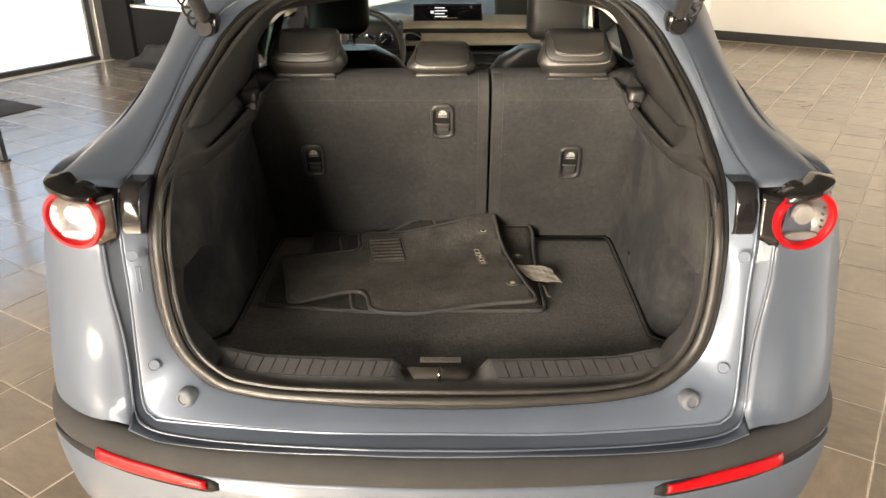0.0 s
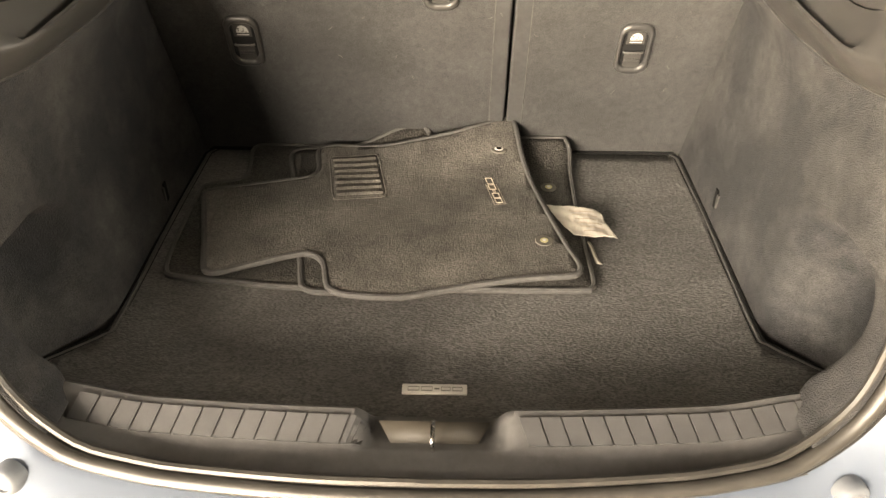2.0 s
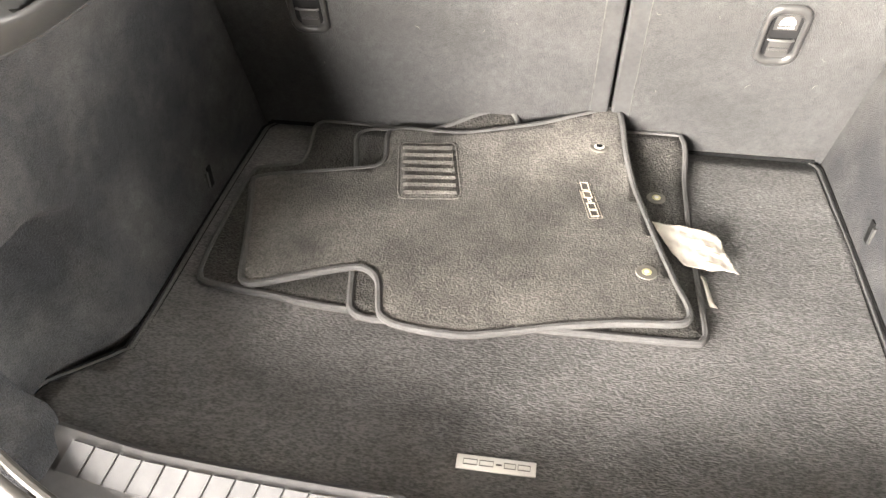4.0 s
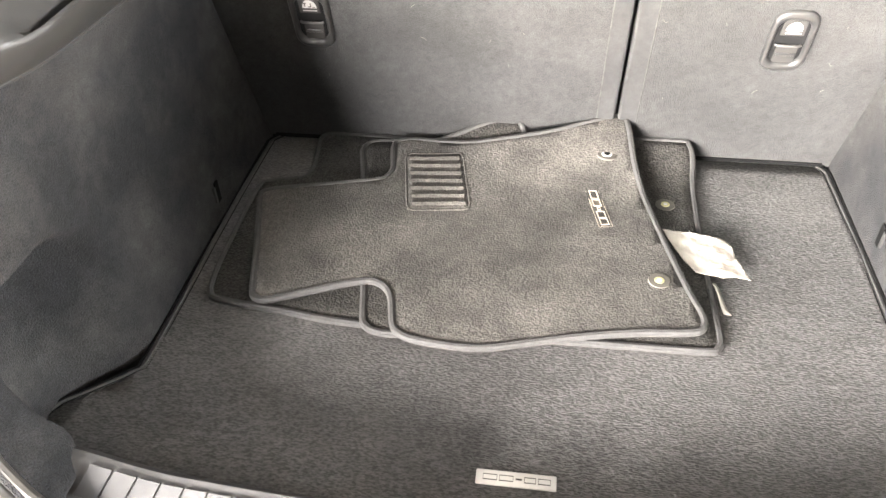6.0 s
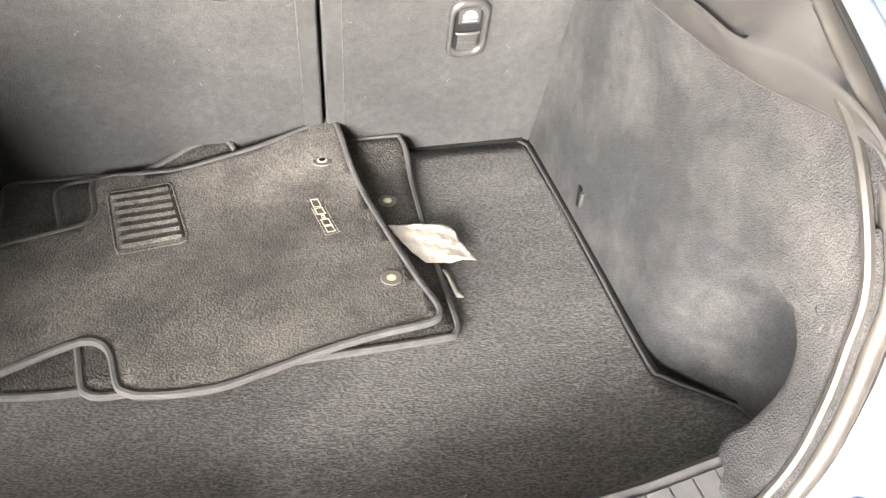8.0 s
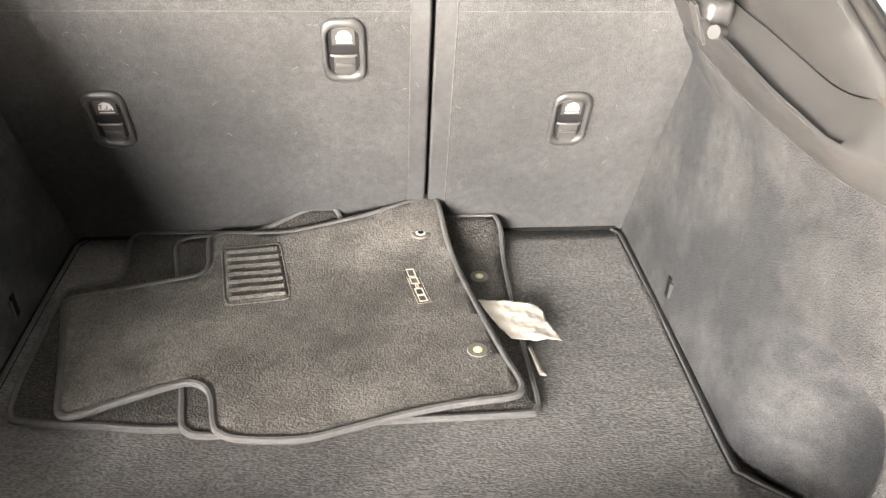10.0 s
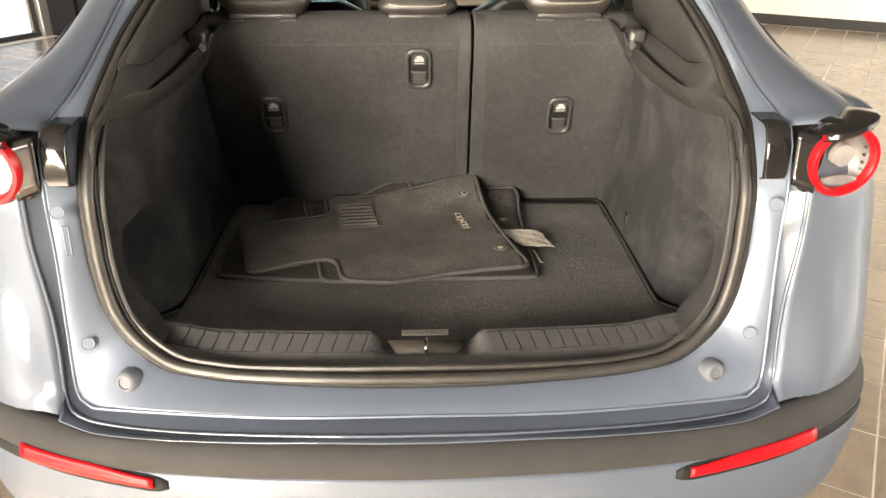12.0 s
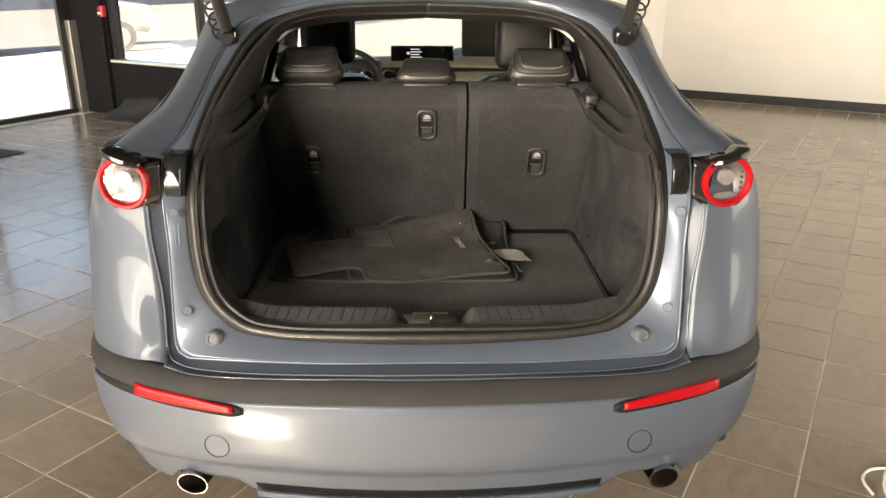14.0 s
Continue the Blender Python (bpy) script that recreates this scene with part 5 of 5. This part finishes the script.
def grommet(parent, x, y, z, brass=True):
    g = part("grommet", disc((x, y, z), .016, (0, 0, 1), .0035, 24), GROMMET, parent, "round olive-grey fixing grommet")
    part("eyelet", disc((x, y, z + .003), .0072 if brass else .0088, (0, 0, 1), .0012, 18), BRASS if brass else PLATE, g)
    part("hole", disc((x, y, z + .0040), .0034 if brass else .0056, (0, 0, 1), .0006, 14), PLATE if brass else DEEP_BLACK, g)



grommet(top_mat, .117, .888, z_top(.117, .888) + .006, False)
grommet(top_mat, .188, .614, z_top(.188, .614) + .006)
grommet(bottom, .216, .822, z_low(.213, .812) + .006)
# heel pad with bars
pc = [np.array(p) for p in ((-.232, .901), (-.130, .902), (-.100, .753), (-.202, .739))]


def pad_point(a, b, up):
    q = (pc[0] * (1 - a) + pc[1] * a) * (1 - b) + (pc[3] * (1 - a) + pc[2] * a) * b
    return Vector((q[0], q[1], z_top(*q) + .006 + up))


pad = part("heel_pad", sheet([[pad_point(a, b, .0012) for a in np.linspace(0, 1, 9)] for b in np.linspace(0, 1, 13)]), MAT_PILE, top_mat, "ribbed heel pad", thick=0.002)
ring = [(a, b) for a, b in [(i / 10, 0) for i in range(1, 10)] + [(.97, .02)] + [(1, i / 10) for i in range(1, 10)] + [(.97, .98)] + [(1 - i / 10, 1) for i in range(1, 10)] + [(.03, .98)] + [(0, 1 - i / 10) for i in range(1, 10)] + [(.03, .02)]]
part("pad_edge", tube([pad_point(a, b, .0012) for a, b in ring], .0024, 6, True), MAT_PILE, pad)
for k in range(7):
    b = .10 + .8 * k / 6
    part("pad_bar", tube([pad_point(a, b, .0020) for a in np.linspace(.07, .93, 9)], .0050, 8, flat=.75), MAT_PILE, pad)
# woven badge, the name on it kept as plain shapes
bc = [np.array(p) for p in ((.083, .827), (.104, .827), (.126, .735), (.105, .731))]


def badge_point(a, b, up):
    q = (bc[0] * (1 - a) + bc[1] * a) * (1 - b) + (bc[3] * (1 - a) + bc[2] * a) * b
    return Vector((q[0], q[1], z_top(*q) + .006 + up))


badge = part("badge", sheet([[badge_point(a, b, .001) for a in np.linspace(0, 1, 5)] for b in np.linspace(0, 1, 10)]), BADGE, top_mat, "small woven badge with pale edging", thick=0.002)
part("badge_edge", tube([badge_point(a, b, .0016) for a, b in [(i / 5, 0) for i in range(5)] + [(1, i / 10) for i in range(10)] + [(1 - i / 5, 1) for i in range(5)] + [(0, 1 - i / 10) for i in range(10)]], .0007, 5, True), BADGE_THREAD, badge)
for b0, b1 in ((.07, .25), (.29, .46), (.50, .57), (.61, .77), (.80, .95)):
    bent = [(.22, b0), (.22, b1), (.78, b1), (.78, b0)] if b1 - b0 > .1 else [(.40, b0), (.40, b1), (.60, b1), (.60, b0)]
    part("mark", tube([badge_point(x, y, .0026) for x, y in bent], .0011, 5, True), BADGE_THREAD, badge)

# paper tags on the lower mat
def tag_z(x, y):
    fold = abs((x * 19 + y * 31) % 1 - .5) + .6 * abs((x * 44 - y * 23) % 1 - .5) + .5 * abs((x * 70 + y * 12) % 1 - .5)
    return FZ + .0180 + .0030 * math.sin(34 * x + 14 * y) + .0034 * fold - .007 * ease(x, .275, .325)


tags = thing("paper_tag", (.25, .69, FZ), "creased cream paper label sticking out from the mat stack", "paper tag")
tag_outline = [(.205, .752), (.25, .744), (.272, .735), (.300, .729), (.307, .712), (.309, .69), (.319, .664), (.325, .646), (.302, .649), (.285, .644), (.246, .652), (.222, .70)]
part("sheet", filled(tag_outline, tag_z, .004), PAPER, tags, smooth=True, thick=0.0006)
for k in range(6):
    y = .725 - .012 * k
    part("print_line", sheet([[(x, y + d - .18 * (x - .25), tag_z(x, y) + .0012) for x in np.linspace(.245 + .004 * k, .292 + .003 * k, 6)] for d in (0, .003)]), FAINT_INK, tags, smooth=False)
strip_tag = solid("paper_tag", sheet([[(.268 + .002 * i, .640 - .012 * i, FZ + .011 + .004 * math.sin(i)) for i in range(6)], [(.274 + .003 * i, .638 - .012 * i, FZ + .008 + .004 * math.sin(i + 1)) for i in range(6)]]), PAPER, "narrow folded cream paper slip at the mat edge", "paper tag", thick=0.0006)

# ---- cabin ahead ----
for sx in (1, -1):
    fs = thing("front_seat", (sx * .37, 1.85, .36), "black leather front seat seen from behind", "car seat", "front seats")
    rows = []
    for f in np.linspace(0, 1, 16):
        z = .55 + .62 * f
        w = interp(f, [(0, .25), (.5, .26), (.8, .24), (.93, .18), (1, .10)])
        ring = []
        for a in np.linspace(0, 2 * math.pi, 28, endpoint=False):
            ca, sa = math.cos(a), math.sin(a)
            ring.append((sx * .37 + w * math.copysign(abs(ca) ** .6, ca), 1.92 - .16 * f + .07 * math.copysign(abs(sa) ** .7, sa), z))
        rows.append(ring)
    bm = sheet(rows, closed=True)
    bm.faces.new([bm.verts.new(p) for p in rows[-1]])
    part("backrest", bm, LEATHER, fs)
    part("headrest", rounded_box(sx * .414 - .115, sx * .414 + .115, 1.74, 1.85, 1.215 if sx < 0 else 1.19, 1.43, .04, 4), LEATHER, fs)
    for dx in (-.05, .05):
        part("post", tube([(sx * .41 + dx, 1.79, 1.13), (sx * .41 + dx, 1.79, 1.24)], .007, 8), CHROME, fs)
    part("cushion", rounded_box(sx * .37 - .26, sx * .37 + .26, 1.95, 2.45, .42, .58, .05), LEATHER, fs)
dash = thing("dashboard", (0, 2.8, .6), "brown and black dashboard with a wide display", "dashboard")
part("top_pad", sheet([[(x, y, z + .015 * math.cos(x * 2)) for x in np.linspace(-.66, .66, 21)] for y, z in ((2.685, 1.080), (2.70, 1.094), (2.74, 1.106), (2.85, 1.122), (3.0, 1.10))]), DASH, dash, "tan soft-touch dash top", thick=0.006)
part("fascia", sheet([[(x, y, z) for x in np.linspace(-.64, .64, 21)] for y, z in ((2.60, 1.030), (2.63, 1.052), (2.67, 1.070), (2.70, 1.072))]), DASH, dash, "tan leather fascia", thick=0.008)
part("lower_panel", box(-.64, .64, 2.58, 2.75, .55, .98), DASH_BLACK, dash, bevel=0.02)
screen = part("display", rounded_box(-.188, .158, 2.74, 2.76, 1.118, 1.205, .008), SCREEN, dash, "slim black display")
for k in range(4):
    part("menu_line", box(-.08, -.03 + .012 * (k % 2), 2.738, 2.7405, 1.185 - .014 * k, 1.189 - .014 * k), SCREEN_GLOW, screen, smooth=False)
part("menu_line", box(-.10, -.085, 2.738, 2.7405, 1.160, 1.172), SCREEN_GLOW, screen, smooth=False)
part("console", rounded_box(-.12, .12, 1.9, 2.6, .4, .72, .03), DASH_BLACK, dash)
for k in range(3):
    part("trim_line", tube([(x, 2.555 - .002 * k, 1.0 - .05 * k) for x in np.linspace(.0, .6, 8)], .004, 6), STEEL, dash, "thin metal trim line")
part("pad_edge", sheet([[(x, y, z + .015 * math.cos(x * 2)) for x in np.linspace(-.64, .64, 21)] for y, z in ((2.684, 1.081), (2.680, 1.070), (2.690, 1.050))]), DASH_BLACK, dash, "dark seam under the dash top", thick=0.003)
cluster = part("gauge_hood", rounded_box(-.53, -.235, 2.565, 2.74, 1.005, 1.145, .03), DASH_BLACK, dash, "black hooded instrument cluster")
for x, r in ((-.463, .036), (-.385, .030), (-.307, .036)):
    dial = part("gauge", disc((x, 2.565, 1.068), r, (0, -1, .1), .004, 24), SCREEN, cluster, "round instrument dial")
    for k in range(9):
        a = radians(215 - 250 * k / 8)
        part("tick", tube([(x + r * q * math.cos(a), 2.5585, 1.068 + r * q * math.sin(a)) for q in (.76, .90)], .0007, 4), SCREEN_GLOW, dial)
    part("needle", tube([(x, 2.558, 1.068), (x - r * .5, 2.558, 1.068 - r * .4)], .0010, 4), ICON, dial)
vent = part("air_vent", rounded_box(-.218, -.142, 2.585, 2.63, 1.052, 1.086, .012), DEEP_BLACK, dash, "air vent beside the cluster")
part("vent_trim", tube([tuple(v) for v in smooth_curve([(-.222, 2.583, 1.050), (-.222, 2.583, 1.082), (-.204, 2.583, 1.091), (-.170, 2.583, 1.086), (-.143, 2.583, 1.070), (-.137, 2.583, 1.054), (-.165, 2.583, 1.047)], 40, True)], .0030, 6, True), STEEL, vent, "thin bright vent ring")
wheel_s = thing("steering_wheel", (-.405, 2.42, 1.03), "black leather steering wheel", "steering wheel")
wa = Vector((0, -1, .35))
part("rim", tube(circle((-.405, 2.42, 1.03), .185, .185, wa, 40), .015, 10, True), LEATHER, wheel_s)
part("hub", disc((-.405, 2.44, 1.03), .065, wa, .03, 24), DASH_BLACK, wheel_s)
for a in (0, math.pi, 1.5 * math.pi):
    d = circle((-.405, 2.43, 1.03), .18, .18, wa, 8)
    k = {0: 0, math.pi: 4, 1.5 * math.pi: 2}[a]
    part("spoke", tube([(-.405, 2.43, 1.03), d[k]], .014, 8), DASH_BLACK, wheel_s)

# ---- the raised tailgate ----
gate = thing("tailgate", (0, .95, 1.52), "raised blue-grey tailgate with rear glass and a framed plate", "car tailgate")
HINGE = Matrix.Translation((0, .95, 1.525)) @ Matrix.Rotation(radians(-64), 4, "X") @ Matrix.Translation((0, -.95, -1.525))
GP = [(.93, 1.53, .50), (.70, 1.43, .57), (.45, 1.31, .60), (.25, 1.215, .625), (.17, 1.16, .635), (.09, 1.12, .64), (.055, 1.05, .635), (.05, .97, .632), (.075, .90, .628), (.06, .80, .624), (.04, .735, .60)]


def gate_rows(i0, i1, shift=0.0, shrink=0.0):
    rows = []
    for y, z, w in GP[i0:i1]:
        rows.append([HINGE @ Vector((x, y + .16 * x * x + shift, z)) for x in np.linspace(-w + shrink, w - shrink, 25)])
    return rows


GATE_LINE = smooth_curve(GP[3:], 44)


def plate_bay(z):
    """Half-width of the sunk bay round the number plate, spreading towards the lower edge."""
    return interp(z, [(.735, .46), (.93, .275), (.965, .19)])


def gate_skin(x, p, inset=0.0):
    """A point on the painted skin: x across, p a row (y, z, half-width) of the side line."""
    y, z, _ = p
    sunk = .020 * min(1, max(0, (plate_bay(z) - abs(x)) / .022)) if z < .965 else 0
    ledge = -.006 * ease(z, .935, .952) * (1 - ease(z, .952, 1.03))
    return HINGE @ Vector((x, y + .16 * x * x + sunk + ledge + inset, z))


def on_gate(x, z, out=0.0):
    """A point on the skin at height z of the closed tailgate."""
    y = interp(z, sorted((p[1], p[0]) for p in GATE_LINE))
    return gate_skin(x, (y, z, 0), -out)


part("outer_skin", sheet([[gate_skin(x, p) for x in np.linspace(-p[2], p[2], 81)] for p in GATE_LINE]), PAINT, gate, "blue-grey skin with sharp diagonal creases", thick=0.005)
inner = gate_rows(3, 11, .07, .06)
part("inner_trim", sheet(inner), TRIM_PLASTIC, gate, "black moulded inner lining", thick=0.006)
low = [gate_skin(x, GATE_LINE[-1]) for x in np.linspace(-.60, .60, 25)]
part("lower_flange", sheet([low, [(Vector(a) * .5 + Vector(b) * .5) for a, b in zip(low, inner[-1])], inner[-1]]), JAMB_PAINT_LIT, gate, "painted lower flange", thick=0.004)
for sx in (0, -1):
    rim_line = [gate_skin(-p[2] if sx == 0 else p[2], p) for p in GATE_LINE[::2]]
    trim_line = [gate_rows(k, k + 1, .07, .06)[0][sx] for k in range(3, 11)]
    trim_line = smooth_curve([tuple(v) for v in trim_line], len(rim_line))
    part("side_flange", sheet([rim_line, [tuple(v) for v in trim_line]]), JAMB_PAINT_LIT, gate, thick=0.004)
part("seal_face", tube([tuple(v) for v in smooth_curve([tuple(HINGE @ Vector((x, y, z))) for x, y, z in ((-.56, .28, 1.16), (-.555, .18, .96), (-.50, .165, .80), (0, .135, .765), (.50, .165, .80), (.555, .18, .96), (.56, .28, 1.16))], 60)], .006, 8), RUBBER, gate)
part("rear_glass", sheet(gate_rows(0, 4, .004, .05)), GLASS_CAR, gate, "dark sloping rear glass", thick=0.004).visible_shadow = False
for sx in (1, -1):
    part("side_frame", tube([HINGE @ Vector((sx * (w - .03), y + .05, z)) for y, z, w in GP[:5]], .032, 8), GLOSS_BLACK, gate)
part("header_frame", sheet(gate_rows(0, 1) + [[p + (HINGE.to_3x3() @ Vector((0, -.03, -.04))) for p in gate_rows(0, 1)[0]]]), GLOSS_BLACK, gate, thick=0.03)


def lettering(text, size, at, mat, parent, label, deep=.0012, wide=None):
    """Raised letters standing on the closed tailgate's rear face, centred at a point."""
    cu = bpy.data.curves.new("letters", "FONT")
    cu.body, cu.size, cu.extrude, cu.align_x, cu.align_y = text, size, deep, "CENTER", "CENTER"
    src = bpy.data.objects.new("letters", cu)
    scene.collection.objects.link(src)
    me = bpy.data.meshes.new_from_object(src.evaluated_get(bpy.context.evaluated_depsgraph_get()))
    bpy.data.objects.remove(src)
    bm = bmesh.new()
    bm.from_mesh(me)
    bpy.data.meshes.remove(me)
    xs = [v.co.x for v in bm.verts]
    k = wide / (max(xs) - min(xs)) if wide else 1.0
    bm.transform(HINGE @ Matrix.Translation(at) @ Matrix.Rotation(radians(90), 4, "X") @ Matrix.Diagonal((k, 1, 1, 1)))
    return part("lettering", bm, mat, parent, label, smooth=False)


# number plate in its frame
holder = part("plate_holder", box(-.166, .166, .049, .090, .758, .931, m=HINGE), FRAME_BLACK, gate, "black number-plate frame", bevel=0.006)
part("plate", box(-.151, .151, .0455, .0500, .777, .909, m=HINGE), PLATE, holder, "white dealer plate", smooth=False, bevel=0.001)
lettering("CONNECTICUT'S OWN", .015, (0, .0480, .920), PLATE, holder, "white lettering on the frame", wide=.222)
for x0, x1 in ((-.118, -.046), (-.036, -.010), (0, .118)):
    part("frame_text", box(x0, x1, .0470, .0500, .7630, .7715, m=HINGE), PLATE, holder, "white bar of raised print", smooth=False)
face = HINGE.to_3x3() @ Vector((0, -1, 0))
part("emblem_ring", tube([HINGE @ Vector((.048 * math.cos(a), .0450, .853 + .048 * math.sin(a))) for a in np.linspace(0, 2 * math.pi, 40, endpoint=False)], .0045, 6, True, flat=.3), BLUE, holder, "round blue emblem")
part("emblem_ring", tube([HINGE @ Vector((.036 * math.cos(a), .0450, .853 + .036 * math.sin(a))) for a in np.linspace(0, 2 * math.pi, 36, endpoint=False)], .0016, 6, True, flat=.4), BLUE, holder)
shape = [(-.030, .838), (-.024, .868), (-.012, .867), (.029, .872), (.031, .848), (.010, .846), (-.018, .834)]
bm = bmesh.new()
bm.faces.new([bm.verts.new(HINGE @ Vector((x, .0448, z))) for x, z in shape])
part("emblem_map", bm, BLUE, holder, "blue outline of a state", smooth=False)
part("ribbon", sheet([[HINGE @ Vector((x, .0436, z + .006 * (abs(x) / .06) ** 2)) for x in np.linspace(-.066, .066, 13)] for z in (.803, .823)]), GOLD, holder, "golden ribbon", smooth=False, thick=0.001)
for sx in (1, -1):
    part("ribbon_end", sheet([[HINGE @ Vector((sx * x, .0442, z)) for x in (.058, .072, .086)] for z in (.800, .818)]), GOLD, holder, smooth=False, thick=0.001)
lettering("MILFORD", .015, (0, .0424, .8135), INK, holder, "dark lettering on the ribbon", deep=.0004, wide=.070)
for x in (-.095, .095):
    for z in (.772, .916):
        part("screw", disc(HINGE @ Vector((x, .0475, z)), .0055, face, .004, 14), CHROME, holder)

# black handle strip over the plate
strip = part("handle_strip", box(-.190, .182, .036, .080, .938, .996, m=HINGE), GLOSS_BLACK, gate, "black strip with grip and plate lamps", bevel=0.006)
part("grip_recess", box(-.068, .050, .0335, .0370, .948, .990, m=HINGE), RECESS, strip, smooth=False, bevel=0.002)
part("grip_lip", box(-.064, .046, .0315, .0345, .982, .990, m=HINGE), TRIM_PLASTIC, strip, bevel=0.002)
for x in (-.163, .106):
    cup = part("lamp_cup", box(x - .006, x + .054, .0340, .0370, .955, .988, m=HINGE), TRIM_PLASTIC, strip, bevel=0.002)
    part("plate_lamp", box(x, x + .047, .0315, .0350, .962, .982, m=HINGE), CLEAR_LENS, cup, bevel=0.002)
part("camera_eye", disc(HINGE @ Vector((.074, .0335, .972)), .011, face, .006, 20), CLEAR_LENS, strip, "small round glass eye")

# chrome badges: plain shapes for names
for x0, x1 in ((-.590, -.562), (-.556, -.530), (-.524, -.512), (-.506, -.482), (-.476, -.452)):
    loop = [on_gate(x, z, .003) for x, z in ((x0, .975), (x1, .975), (x1, 1.001), (x0, 1.001))] if x1 - x0 > .015 else [on_gate(x, z, .003) for x, z in ((x0, .986), (x1, .986), (x1, .990), (x0, .990))]
    part("badge_mark", tube([tuple(v) for v in loop], .0036, 6, True), CHROME, gate, "chrome badge shape")
part("badge_mark", sheet([[on_gate(x, z, .004) for x in np.linspace(.470, .562, 7)] for z in (.972, .988)]), CHROME, gate, "chrome badge bar", thick=0.004)
a_x, a_y = -.490, (HINGE.inverted() @ on_gate(-.490, .958)).y
lettering("AWD", .020, (a_x, a_y - .004, .960), CHROME, gate, "chrome lettering", deep=.006, wide=.058)
latch = part("latch", box(-.03, .04, .085, .13, .722, .757, m=HINGE), STEEL, gate, "steel latch", bevel=0.004)
part("latch_claw", box(-.012, .020, .095, .12, .712, .724, m=HINGE), STEEL_DULL, latch, bevel=0.003)

# ---- floor tiles, last ----
PITCH, GAP = .313, .0046
ORIGIN = ROOM.inverted() @ Vector((1.564, 1.078, 0))
solid("floor", room_box(V_LEFT - .15, V_RIGHT, U_BACK, U_FAR, -.2, -.0016), GROUT, "tiled showroom floor of taupe square tiles with pale joints", "floor", "structure", smooth=False)
floor_ob = bpy.data.objects["floor"]


def tile_mesh(bm, m):
    a, b = PITCH / 2 - GAP / 2, PITCH / 2 - GAP / 2 - .0025
    low = [bm.verts.new(m @ Vector((x * a, y * a, -.006))) for x, y in ((-1, -1), (1, -1), (1, 1), (-1, 1))]
    mid = [bm.verts.new(m @ Vector((x * a, y * a, -.0015))) for x, y in ((-1, -1), (1, -1), (1, 1), (-1, 1))]
    top = [bm.verts.new(m @ Vector((x * b, y * b, 0))) for x, y in ((-1, -1), (1, -1), (1, 1), (-1, 1))]
    for p, q in ((low, mid), (mid, top)):
        for i in range(4):
            bm.faces.new((p[i], p[(i + 1) % 4], q[(i + 1) % 4], q[i]))
    bm.faces.new(top)


one = bmesh.new()
tile_mesh(one, Matrix())
tile_data = bpy.data.meshes.new("tile")
one.to_mesh(tile_data)
one.free()
tile_data.materials.append(TILE)
rest_v, rest_f, cells = [], [], []
for i in range(-70, 60):
    for j in range(-70, 60):
        v, u = ORIGIN.x + (i + .5) * PITCH, ORIGIN.y + (j + .5) * PITCH
        if V_LEFT + .16 < v < V_RIGHT - .16 and U_BACK + .16 < u < U_FAR - .16 and not (v < V_JOG + .16 and u > U_FRONT - .16):
            w = ROOM @ Vector((v, u, 0))
            cells.append((math.hypot(abs(w.x) - 1.25, w.y - 0.9) if w.y > -1.2 else 9 + abs(w.y), v, u, w))
cells.sort(key=lambda c: c[0])
k = PITCH / 2 - GAP / 2
for n_, (_, v, u, w) in enumerate(cells):
    if n_ < 300:
        ob = new("tile", tile_data)
        ob.matrix_basis = Matrix.Translation((w.x, w.y, .0003 * ((n_ * 37) % 7 - 3))) @ ROOM @ Matrix.Rotation(math.pi / 2 * (n_ % 4), 4, "Z")
        ob.parent = floor_ob
    else:
        o = len(rest_v)
        for h, q in ((-.006, k), (-.0015, k), (0, k - .0025)):
            rest_v += [tuple(ROOM @ Vector((v + a * q, u + b * q, h))) for a, b in ((-1, -1), (1, -1), (1, 1), (-1, 1))]
        rest_f += [(o + r + a, o + r + (a + 1) % 4, o + r + 4 + (a + 1) % 4, o + r + 4 + a) for r in (0, 4) for a in range(4)] + [(o + 8, o + 9, o + 10, o + 11)]
far_me = bpy.data.meshes.new("far_tiles")
far_me.from_pydata(rest_v, [], rest_f)
far_me.materials.append(TILE_FAR)
far = new("far_tiles", far_me)
far.parent = floor_ob
far["kind"] = "stuff"
